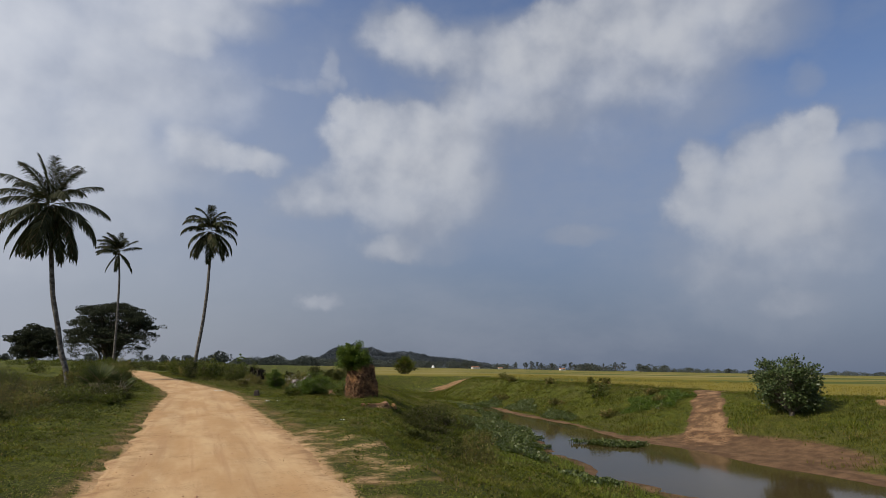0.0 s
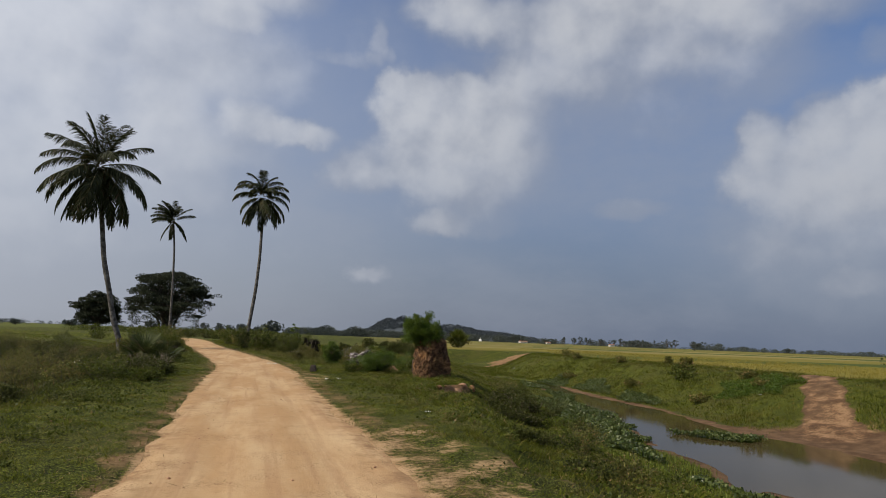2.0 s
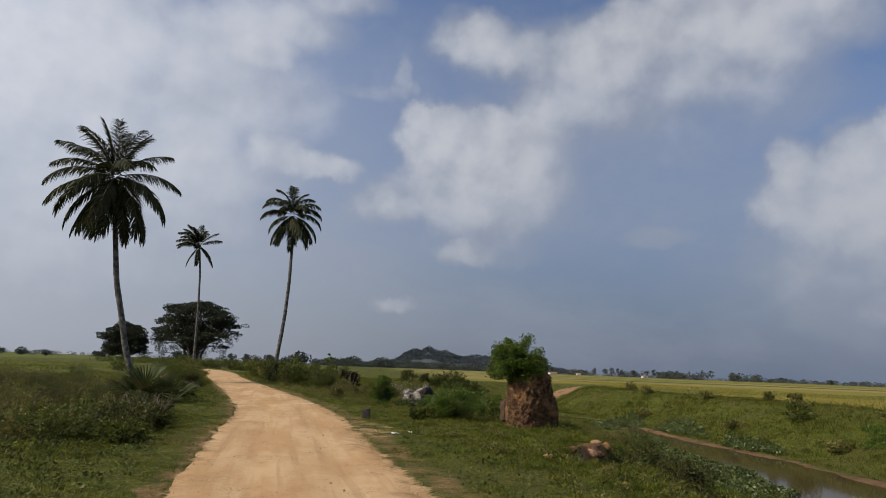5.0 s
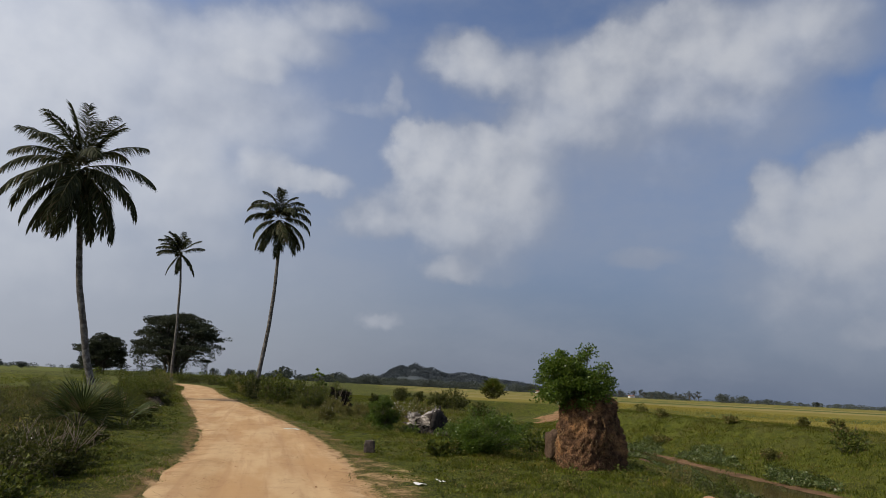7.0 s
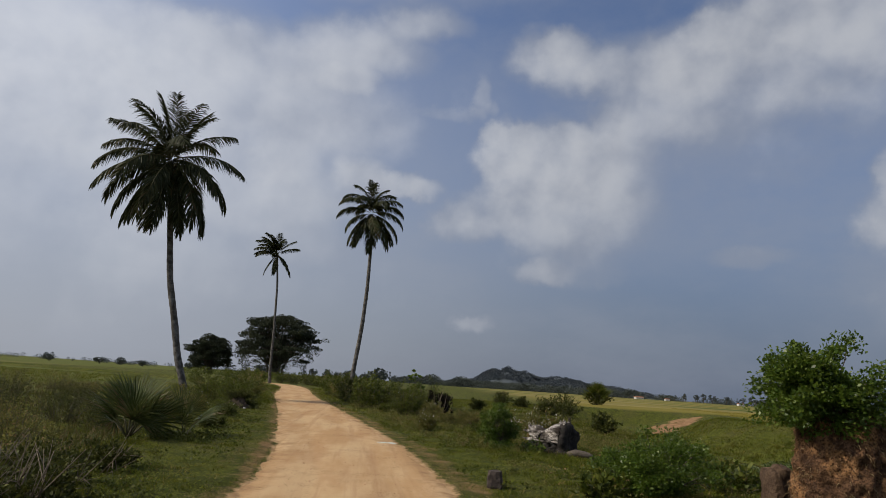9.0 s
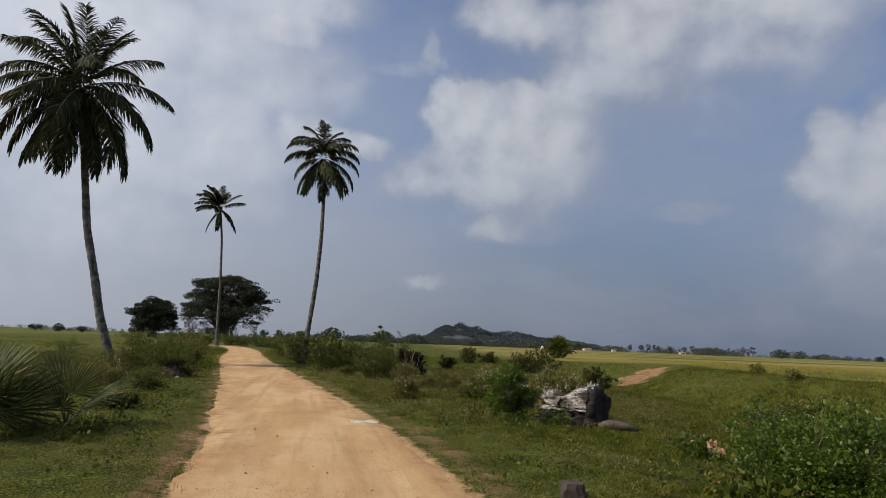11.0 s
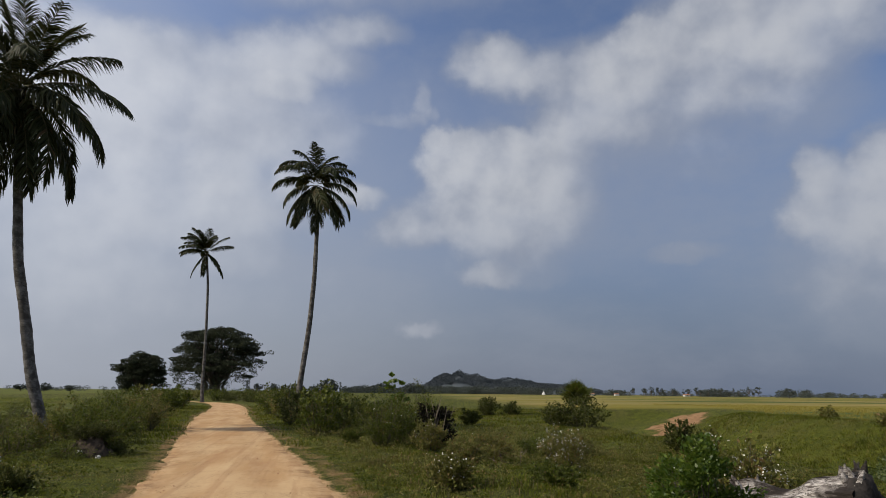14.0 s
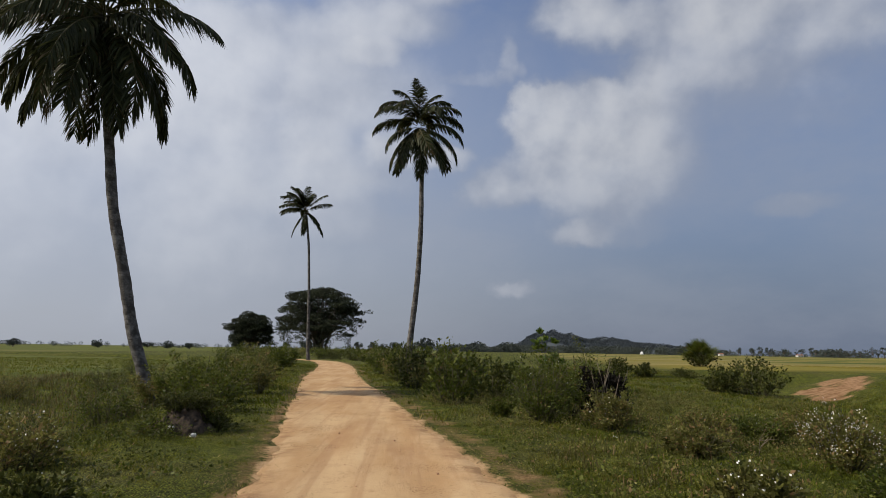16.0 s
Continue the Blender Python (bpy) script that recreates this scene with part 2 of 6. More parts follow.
M_DARKLEAF = leafy("dark_leaves", (0.026, 0.033, 0.007), (0.050, 0.060, 0.012), (0.110, 0.115, 0.026), 0.6, 0.14, 1.2, 0.2)
M_BLACKLEAF = leafy("blackened_leaves", (0.010, 0.009, 0.007), (0.020, 0.018, 0.013), (0.040, 0.034, 0.022), 0.7, 0.15, 2.0, 0.1)
M_PANDAN = leafy("fan_leaves", (0.028, 0.042, 0.010), (0.055, 0.075, 0.018), (0.115, 0.130, 0.042), 0.5, 0.16, 1.5, 0.15, (0.15, 0.105, 0.055), 0.06)
M_PALM = leafy("palm_leaflets", (0.021, 0.026, 0.010), (0.038, 0.046, 0.015), (0.088, 0.094, 0.036), 0.55, 0.18, 0.6, 0.2, (0.095, 0.065, 0.030), 0.12)
M_MIDRIB = plain("leaf_midrib", (0.06, 0.055, 0.025), (0.10, 0.09, 0.04), 5, 0.7)
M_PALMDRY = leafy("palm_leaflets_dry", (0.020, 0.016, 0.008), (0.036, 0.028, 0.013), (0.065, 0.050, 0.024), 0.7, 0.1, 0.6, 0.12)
M_HYACINTH = leafy("hyacinth_leaves", (0.032, 0.050, 0.010), (0.060, 0.086, 0.017), (0.150, 0.175, 0.055), 0.42, 0.4, 2.2, 0.2)
M_BANKTREE = leafy("bank_tree_leaves", (0.026, 0.046, 0.012), (0.054, 0.086, 0.024), (0.140, 0.170, 0.070), 0.42, 0.35, 2.0, 0.22)
M_TREE = leafy("tree_leaves", (0.026, 0.032, 0.019), (0.040, 0.048, 0.026), (0.062, 0.070, 0.038), 0.7, 0.15, 0.2, 0.15)
# far trees: greyed, bluish leaf colour with the haze of distance painted in
M_HAZED_FARTREE = leafy("hazed_far_tree_leaves", (0.056, 0.068, 0.062), (0.076, 0.090, 0.080), (0.100, 0.112, 0.094), 0.9, 0.03, 0.03, 0.1)
# hill scrub: distance haze is painted in as a pale blue-grey leaf colour
M_HAZED_HILLSCRUB = leafy("hazed_hill_scrub_leaves", (0.060, 0.073, 0.083), (0.074, 0.088, 0.098), (0.090, 0.104, 0.113), 0.9, 0.03, 0.03, 0.1)
M_PETAL = plain("white_petals", (0.62, 0.60, 0.54), (0.75, 0.74, 0.68), 20, 0.6)
M_STEM = plain("green_stems", (0.055, 0.058, 0.026), (0.10, 0.085, 0.05), 12, 0.7)
M_TWIG = plain("dry_twigs", (0.11, 0.085, 0.06), (0.22, 0.18, 0.13), 9, 0.85)
M_BARK = plain("tree_bark", (0.06, 0.05, 0.04), (0.13, 0.11, 0.09), 3, 0.9, 0.2, 0.03, 0.8, 20)
M_STONE = plain("brown_stone", (0.032, 0.025, 0.021), (0.075, 0.058, 0.048), 9, 0.85, 0.25, 0.012, 0.7)
M_WHITESTONE = plain("pale_stone", (0.45, 0.44, 0.40), (0.70, 0.68, 0.63), 14, 0.8)
M_PAPER = plain("dirty_sack", (0.40, 0.43, 0.36), (0.55, 0.56, 0.48), 10, 0.7)
M_PLASTER = plain("white_plaster", (0.62, 0.61, 0.58), (0.75, 0.74, 0.71), 0.4, 0.8)
M_ROOF = plain("roof_tiles", (0.25, 0.11, 0.07), (0.33, 0.16, 0.10), 0.8, 0.85)
M_CHAR = plain("charred_wood", (0.010, 0.009, 0.008), (0.040, 0.034, 0.030), 6, 0.85, 0.25, 0.03, 0.9, 30)
M_REDSOIL = plain("red_soil", (0.27, 0.15, 0.09), (0.42, 0.25, 0.15), 4, 0.95, 0.1, 0.03, 0.8, 25)
M_HEAP = plain("dark_heap_soil", (0.035, 0.028, 0.022), (0.085, 0.065, 0.045), 7, 0.95, 0.1, 0.03, 0.9, 30)


def palm_bark():
    m, n = material("palm_bark", 0.85, 0.2)
    p = coords(n)
    s = n.node("ShaderNodeSeparateXYZ")
    n.put(s.inputs[0], p)
    z = n.math("ADD", s.outputs[2], n.math("MULTIPLY", n.noise(p, 2.5, 3.0), 0.12))
    ring = n.math("PINGPONG", z, 0.085)
    ring = n.ramp(ring, 0.0, 0.03)
    c = n.mix(n.ramp(n.noise(p, 3.0, 5.0, .65), .38, .64), (0.052, 0.047, 0.041), (0.185, 0.175, 0.160))
    c = n.mix(n.math("MULTIPLY", n.ramp(n.noise(p, 22.0, 4.0), 0.45, 0.7), 0.5), c, (0.060, 0.050, 0.041))
    c = n.mix(n.math("MULTIPLY", n.math("SUBTRACT", 1.0, ring), 0.20), c, (0.040, 0.034, 0.028))
    n.put(n.bsdf.inputs["Base Color"], c)
    bump(n, n.math("ADD", n.math("MULTIPLY", ring, .6), n.math("MULTIPLY", n.noise(p, 30.0, 3.0), 0.8)), 0.6, 0.02)
    return m


def road_earth():
    m, n = material("sandy_earth_road", 0.95, 0.1)
    p = coords(n)
    side = attr(n, "across")
    stretch = n.node("ShaderNodeMapping")
    stretch.inputs["Scale"].default_value = (1.0, 0.22, 1.0)
    n.put(stretch.inputs[0], p)
    q = stretch.outputs[0]
    rut = n.node("ShaderNodeMapping")
    rut.inputs["Scale"].default_value = (1.0, 0.03, 1.0)
    n.put(rut.inputs[0], p)
    streak = n.noise(rut.outputs[0], 5.0, 4.0, 0.6)
    fine, grit = n.noise(p, 42.0, 5.0, 0.72), n.noise(p, 130.0, 3.0, 0.7)
    lump = n.noise(p, 6.5, 6.0, 0.66)
    c = n.mix(n.ramp(n.noise(q, 1.1, 6.0, 0.6), 0.38, 0.62), (0.415, 0.258, 0.124), (0.500, 0.346, 0.186))
    c = n.mix(n.math("MULTIPLY", n.ramp(n.noise(q, 1.0, 7.0, 0.66), 0.50, 0.66), 0.42), c, (0.345, 0.195, 0.095))
    c = n.mix(n.math("MULTIPLY", n.ramp(n.noise(n.vec("ADD", q, (4.0, 9.0, 0.0)), 1.9, 6.0, 0.62), 0.46, 0.32), 0.35), c, (0.555, 0.405, 0.235))
    c = n.mix(n.math("MULTIPLY", n.ramp(streak, 0.50, 0.66), 0.50), c, (0.35, 0.205, 0.105))
    c = n.mix(n.math("MULTIPLY", n.ramp(side, 0.62, 0.98), n.ramp(n.noise(p, 2.0, 5.0, 0.65), 0.45, 0.66)), c, (0.29, 0.175, 0.088))
    crumbs = n.math("MULTIPLY", n.ramp(fine, 0.52, 0.60), n.ramp(n.noise(p, 1.2, 6.0, 0.68), 0.49, 0.62))
    c = n.mix(n.math("MULTIPLY", crumbs, 0.85), c, (0.20, 0.115, 0.058))
    c = n.mix(n.math("MULTIPLY", n.ramp(lump, 0.52, 0.68), 0.30), c, (0.37, 0.225, 0.118))
    c = n.mix(n.math("MULTIPLY", n.ramp(grit, 0.52, 0.70), 0.18), c, (0.30, 0.19, 0.11))
    n.put(n.bsdf.inputs["Base Color"], c)
    bump(n, n.math("ADD", n.math("MULTIPLY", lump, 0.6), n.math("MULTIPLY", fine, 0.28)), 0.65, 0.035)
    return m


def ground_earth():
    m, n = material("grassy_ground", 0.95, 0.1)
    p = coords(n)
    big, mid, fine = n.noise(p, 0.30, 4.0), n.noise(p, 1.7, 5.0, 0.6), n.noise(p, 14.0, 5.0, 0.65)
    turf = n.mix(n.ramp(mid, 0.35, 0.68), (0.042, 0.054, 0.006), (0.096, 0.110, 0.013))
    turf = n.mix(n.math("MULTIPLY", n.ramp(big, 0.45, 0.66), 0.55), turf, (0.095, 0.082, 0.028))
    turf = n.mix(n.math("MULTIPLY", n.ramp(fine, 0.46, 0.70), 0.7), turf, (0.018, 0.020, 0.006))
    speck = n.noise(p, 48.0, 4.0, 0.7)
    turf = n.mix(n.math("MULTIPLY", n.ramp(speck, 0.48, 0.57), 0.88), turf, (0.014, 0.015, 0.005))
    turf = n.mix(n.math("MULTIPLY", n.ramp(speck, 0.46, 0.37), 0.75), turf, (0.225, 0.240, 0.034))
    # paddies: long plots of ripening and green rice
    plot = n.node("ShaderNodeMapping")
    plot.inputs["Scale"].default_value = (0.008, 0.045, 0.0)
    plot.inputs["Rotation"].default_value = (0, 0, radians(-12))
    n.put(plot.inputs[0], p)
    cells = n.node("ShaderNodeTexVoronoi", distance="MANHATTAN")
    n.put(cells.inputs["Vector"], plot.outputs[0])
    cells.inputs["Scale"].default_value = 1.0
    tone = n.node("ShaderNodeSeparateColor")
    n.put(tone.inputs[0], cells.outputs["Color"])
    ripe = n.mix(n.noise(p, 0.06, 5.0), (0.215, 0.170, 0.034), (0.150, 0.142, 0.028))
    rice = n.mix(n.ramp(tone.outputs[0], 0.42, 0.62), ripe, (0.072, 0.092, 0.020))
    rice = n.mix(n.math("MULTIPLY", n.ramp(tone.outputs[1], 0.72, 0.80), 0.7), rice, (0.27, 0.215, 0.085))
    rice = n.mix(n.math("MULTIPLY", n.ramp(fine, 0.5, 0.75), 0.4), rice, (0.10, 0.10, 0.025))
    green = n.mix(n.ramp(n.noise(n.vec("MULTIPLY", p, (0.5, 2.0, 1.0)), 0.07, 5.0), 0.40, 0.60), (0.066, 0.084, 0.014), (0.108, 0.112, 0.024))
    green = n.mix(n.ramp(tone.outputs[2], 0.94, 0.97), green, (0.12, 0.115, 0.03))
    paddy = n.mix(attr(n, "left"), rice, green)
    c = n.mix(attr(n, "field"), turf, paddy)
    thatch = n.mix(n.ramp(n.math("MULTIPLY_ADD", speck, 0.5, n.math("MULTIPLY", fine, 0.5)), 0.42, 0.58), (0.14, 0.082, 0.038), (0.29, 0.185, 0.090))
    c = n.mix(n.ramp(n.math("ADD", attr(n, "dry"), n.math("MULTIPLY", n.math("SUBTRACT", mid, 0.5), 1.8)), 0.45, 1.05), c, thatch)
    sand = n.mix(n.ramp(mid, 0.35, 0.65), (0.39, 0.24, 0.118), (0.50, 0.335, 0.180))
    sand = n.mix(n.math("MULTIPLY", n.ramp(fine, 0.48, 0.7), 0.30), sand, (0.15, 0.105, 0.045))
    c = n.mix(n.ramp(n.math("ADD", attr(n, "bare"), n.math("MULTIPLY", n.math("SUBTRACT", n.math("MULTIPLY_ADD", fine, 0.5, n.math("MULTIPLY", mid, 0.6)), 0.55), 1.6)), 0.45, 0.75), c, sand)
    mud = n.mix(n.ramp(mid, 0.3, 0.7), (0.085, 0.050, 0.027), (0.170, 0.104, 0.056))
    c = n.mix(n.ramp(n.math("ADD", attr(n, "mud"), n.math("MULTIPLY", n.math("SUBTRACT", fine, 0.5), 0.9)), 0.4, 0.65), c, mud)
    red = n.mix(n.ramp(mid, 0.35, 0.65), (0.180, 0.098, 0.046), (0.31, 0.190, 0.100))
    red = n.mix(n.math("MULTIPLY", n.ramp(fine, 0.5, 0.72), 0.5), red, (0.19, 0.10, 0.06))
    c = n.mix(n.ramp(n.math("ADD", attr(n, "dirt"), n.math("MULTIPLY", n.math("SUBTRACT", n.math("MULTIPLY_ADD", fine, 0.6, n.math("MULTIPLY", mid, 0.4)), 0.5), 1.3)), 0.4, 0.62), c, red)
    n.put(n.bsdf.inputs["Base Color"], c)
    bump(n, n.math("ADD", n.math("ADD", mid, n.math("MULTIPLY", fine, 0.8)), n.math("MULTIPLY", speck, 0.35)), 0.9, 0.06)
    return m


def wet_water():
    m, n = material("muddy_water", 0.06, 0.25)
    p = coords(n)
    n.put(n.bsdf.inputs["Base Color"], n.mix(n.noise(p, 0.35, 3.0), (0.040, 0.032, 0.013), (0.070, 0.052, 0.022)))
    n.bsdf.inputs["IOR"].default_value = 1.25
    bump(n, n.math("ADD", n.noise(p, 3.0, 3.0), n.math("MULTIPLY", n.noise(p, 14.0, 3.0), 0.25)), 0.10, 0.015)
    return m


def mound_crust():
    m, n = material("termite_crust", 0.95, 0.1)
    p = coords(n)
    big, mid, fine = n.noise(p, 2.2, 4.0), n.noise(p, 9.0, 5.0, 0.65), n.noise(p, 38.0, 5.0, 0.7)
    c = n.mix(n.ramp(mid, 0.34, 0.66), (0.060, 0.034, 0.021), (0.215, 0.120, 0.064))
    c = n.mix(n.math("MULTIPLY", n.ramp(big, 0.48, 0.64), 0.85), c, (0.40, 0.215, 0.095))
    c = n.mix(n.math("MULTIPLY", n.ramp(fine, 0.47, 0.60), 0.85), c, (0.045, 0.026, 0.017))
    n.put(n.bsdf.inputs["Base Color"], c)
    bump(n, n.math("ADD", mid, fine), 1.0, 0.05)
    return m


M_CRUST = plain("grey_crust", (0.050, 0.032, 0.021), (0.105, 0.070, 0.046), 4, 0.9, 0.15, 0.03, 0.8, 26)


def grey_wood():
    m, n = material("weathered_wood", 0.85, 0.2)
    p = coords(n)
    g = n.node("ShaderNodeMapping")
    g.inputs["Scale"].default_value = (0.9, 9.0, 9.0)
    g.inputs["Rotation"].default_value = (0, radians(16), 0)
    n.put(g.inputs[0], n.node("ShaderNodeTexCoord").outputs["Object"])
    grain = n.noise(g.outputs[0], 4.5, 8.0, 0.7, 0.9)
    blot = n.noise(p, 3.2, 4.0)
    c = n.mix(n.ramp(grain, 0.40, 0.60), (0.085, 0.072, 0.062), (0.62, 0.58, 0.53))
    c = n.mix(n.ramp(n.math("MULTIPLY_ADD", grain, 0.5, n.math("MULTIPLY", blot, 0.6)), 0.52, 0.60), c, (0.030, 0.024, 0.020))
    n.put(n.bsdf.inputs["Base Color"], c)
    bump(n, grain, 0.9, 0.03)
    return m


def hazed_hill_rock():
    m, n = material("hazed_wooded_rock_hill", 0.95, 0.1)
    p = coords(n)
    # aerial haze is put into the woodland colour, bluer and paler than leaves
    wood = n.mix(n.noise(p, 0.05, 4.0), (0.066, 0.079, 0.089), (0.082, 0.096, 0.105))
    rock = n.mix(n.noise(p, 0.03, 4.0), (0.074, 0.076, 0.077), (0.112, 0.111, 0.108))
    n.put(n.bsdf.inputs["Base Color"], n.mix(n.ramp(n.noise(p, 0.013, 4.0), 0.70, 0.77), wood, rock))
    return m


M_PALMBARK, M_ROAD, M_GROUND, M_WATER = palm_bark(), road_earth(), ground_earth(), wet_water()
M_MOUND, M_WOOD, M_HAZED_HILL = mound_crust(), grey_wood(), hazed_hill_rock()

# ---- mesh helpers ----
rng = np.random.default_rng(11)


def build(name, verts, faces, mat, smooth=False):
    """A mesh object from arrays; faces all have the same number of corners."""
    verts, faces = np.asarray(verts, np.float32), np.asarray(faces, np.int32)
    me = bpy.data.meshes.new(name)
    me.vertices.add(len(verts))
    me.vertices.foreach_set("co", verts.ravel())
    me.loops.add(faces.size)
    me.loops.foreach_set("vertex_index", faces.ravel())
    me.polygons.add(len(faces))
    me.polygons.foreach_set("loop_start", np.arange(0, faces.size, faces.shape[1], dtype=np.int32))
    me.update(calc_edges=True)
    me.materials.append(mat)
    if smooth:
        me.polygons.foreach_set("use_smooth", np.ones(len(faces), bool))
    return me


def piece(name, verts, faces, mat, parent=None, label="", smooth=False):
    ob = new(name, build(name, verts, faces, mat, smooth))
    ob.parent = parent
    if label:
        tagged(ob, label)
    return ob


def thing(name, x, y, z, label, category, group="", kind=""):
    ob = new(name)
    ob.location = (x, y, z)
    ob.empty_display_size = 0.2
    return tagged(ob, label, category, group, kind)


def join(*shapes):
    vs, fs, n = [], [], 0
    for v, f in shapes:
        vs.append(np.asarray(v, float))
        fs.append(np.asarray(f) + n)
        n += len(v)
    return np.concatenate(vs), np.concatenate(fs)


def tube(points, radii, sides=6):
    """A tapered tube along points, closed at both ends."""
    pts = np.asarray(points, float)
    k = len(pts)
    radii = np.broadcast_to(np.asarray(radii, float), (k,))
    tan = np.gradient(pts, axis=0)
    tan /= np.linalg.norm(tan, axis=1, keepdims=True) + 1e-9
    ref = np.where(np.abs(tan[:, 2:3]) > 0.9, [[1.0, 0, 0]], [[0, 0, 1.0]])
    a = np.cross(tan, ref)
    a /= np.linalg.norm(a, axis=1, keepdims=True)
    b = np.cross(tan, a)
    th = np.arange(sides) * 2 * math.pi / sides
    v = pts[:, None] + radii[:, None, None] * (np.cos(th)[None, :, None] * a[:, None] + np.sin(th)[None, :, None] * b[:, None])
    v = np.concatenate([v.reshape(-1, 3), pts[:1], pts[-1:]])
    f = []
    for i in range(k - 1):
        for j in range(sides):
            q = (j + 1) % sides
            f.append((i * sides + j, i * sides + q, (i + 1) * sides + q, (i + 1) * sides + j))
    c0, c1 = k * sides, k * sides + 1
    for j in range(0, sides, 2):
        q, r = (j + 1) % sides, (j + 2) % sides
        f.append((c0, r, q, j))
        e = (k - 1) * sides
        f.append((c1, e + j, e + q, e + r))
    return v, np.array(f)


def unit(n):
    v = rng.normal(size=(n, 3))
    return v / np.linalg.norm(v, axis=1, keepdims=True)


def leaves(centres, size, aspect=0.5, up=0.3, outward=None, spread=0.35):
    """One folded, pointed leaf of two triangles a side at each centre."""
    c = np.asarray(centres, float)
    n = len(c)
    d = unit(n)
    d[:, 2] = d[:, 2] * 0.7 + up
    if outward is not None:
        d = d * 0.8 + outward
    d /= np.linalg.norm(d, axis=1, keepdims=True) + 1e-9
    side = np.cross(d, unit(n))
    side /= np.linalg.norm(side, axis=1, keepdims=True) + 1e-9
    nrm = np.cross(side, d)
    s = size * (1 + spread * rng.uniform(-1, 1, (n, 1)))
    a = c
    tip = c + d * s - nrm * s * 0.12
    l = c + d * s * 0.5 + side * s * aspect * 0.5 + nrm * s * 0.1
    r = c + d * s * 0.5 - side * s * aspect * 0.5 + nrm * s * 0.1
    v = np.stack([a, l, tip, r], 1).reshape(-1, 3)
    return v, np.arange(4 * n).reshape(n, 4)


def blades(xyz, height, width, lean=0.5, per=1, reach=0.05):
    """Bent grass blades of three triangles' width, several at each foot."""
    p = np.repeat(np.asarray(xyz, float), per, 0)
    n = len(p)
    h = np.repeat(np.broadcast_to(height, (len(xyz),)), per) * rng.uniform(0.55, 1.15, n)
    p[:, :2] += rng.normal(0, reach, (n, 2))
    az = rng.uniform(0, 2 * math.pi, n)
    d = np.stack([np.cos(az), np.sin(az), 0 * az], 1)
    s = np.stack([-np.sin(az), np.cos(az), 0 * az], 1) * (width * rng.uniform(0.7, 1.3, n))[:, None]
    le = lean * rng.uniform(0.2, 1.2, n) * h
    midp = p + d * (le * 0.35)[:, None] + np.array([0, 0, 1.0]) * (h * 0.6)[:, None]
    tip = p + d * le[:, None] + np.array([0, 0, 1.0]) * (h * (1 - 0.25 * lean))[:, None]
    v = np.stack([p - s * 0.5, p + s * 0.5, midp + s * 0.4, midp - s * 0.4, tip], 1).reshape(-1, 3)
    f = np.arange(n)[:, None, None] * 5 + np.array([(0, 1, 2), (0, 2, 3), (3, 2, 4)])[None]
    return v, f.reshape(-1, 3)


def turf_blades(xyz, height, width, lean=0.9, per=5, reach=0.05):
    """Short turf: one leaning pointed triangle a blade."""
    p = np.repeat(np.asarray(xyz, float), per, 0)
    n = len(p)
    h = np.repeat(np.broadcast_to(height, (len(xyz),)), per) * rng.uniform(0.5, 1.25, n)
    p[:, :2] += rng.normal(0, reach, (n, 2))
    az = rng.uniform(0, 2 * math.pi, n)
    d = np.stack([np.cos(az), np.sin(az), 0 * az], 1)
    s = np.stack([-np.sin(az + .4), np.cos(az + .4), 0 * az], 1) * (width * rng.uniform(0.6, 1.4, n))[:, None]
    tip = p + d * (lean * rng.uniform(0.2, 1.3, n) * h)[:, None] + np.array([0, 0, 1.0]) * h[:, None]
    return np.stack([p - s * 0.5, p + s * 0.5, tip], 1).reshape(-1, 3), np.arange(3 * n).reshape(n, 3)


# ---- the lie of the land ----
ROAD_LINE = ((-80, .2), (0, .2), (7, .25), (11, .4), (17, .3), (25, .2), (28, .3), (33, -.02), (38, -.65), (43, -1.25), (49.5, -2.2), (55, -2.9), (60, -3.7),
             (70, -4.9), (78, -5.6), (90, -7), (100, -8.7), (106, -10), (112, -12.5), (118, -16.5), (124, -22), (130, -30), (138, -44), (150, -70))
NEAR_TOP = ((-80, 3.0), (7, 3.0), (10.5, 3.2), (15, 3.7), (18, 5.0), (20.5, 6.2), (23, 6.8), (25, 7.2), (27, 7.7), (30, 8.7), (40, 12), (52, 13.8), (62, 14.6), (75, 17.5), (84, 20), (92, 30))
NEAR_SHORE = ((-80, 13), (9, 13.3), (12.5, 12.9), (15.5, 12.5), (18.3, 12.5), (23, 14.0), (26.5, 15.3), (30, 16.8), (35, 17.4), (43, 20.8), (53, 22.3), (64, 23), (75, 25.5), (84, 27), (92, 33))
FAR_SHORE = ((-80, 21), (14, 21.2), (26, 21), (33, 22), (41, 22.6), (50, 24.5), (65, 25.5), (76, 27.2), (84, 29), (92, 35))
FAR_TOP = ((-80, 33), (20, 32.5), (27, 29.5), (33, 30.3), (41, 30.6), (60, 30.3), (70, 32), (75, 36), (84, 39.5), (92, 46))
BED = ((-80, -2), (50, -2), (68, -1.95), (77, -1.85), (86, -1.7), (92, .12), (150, .12))
WATER_Z = -2.03


def along(line, y):
    a = np.array(line, float)
    return np.interp(y, a[:, 0], a[:, 1])


def smooth(a, b, x):
    t = np.clip((x - a) / (b - a), 0, 1)
    return t * t * (3 - 2 * t)


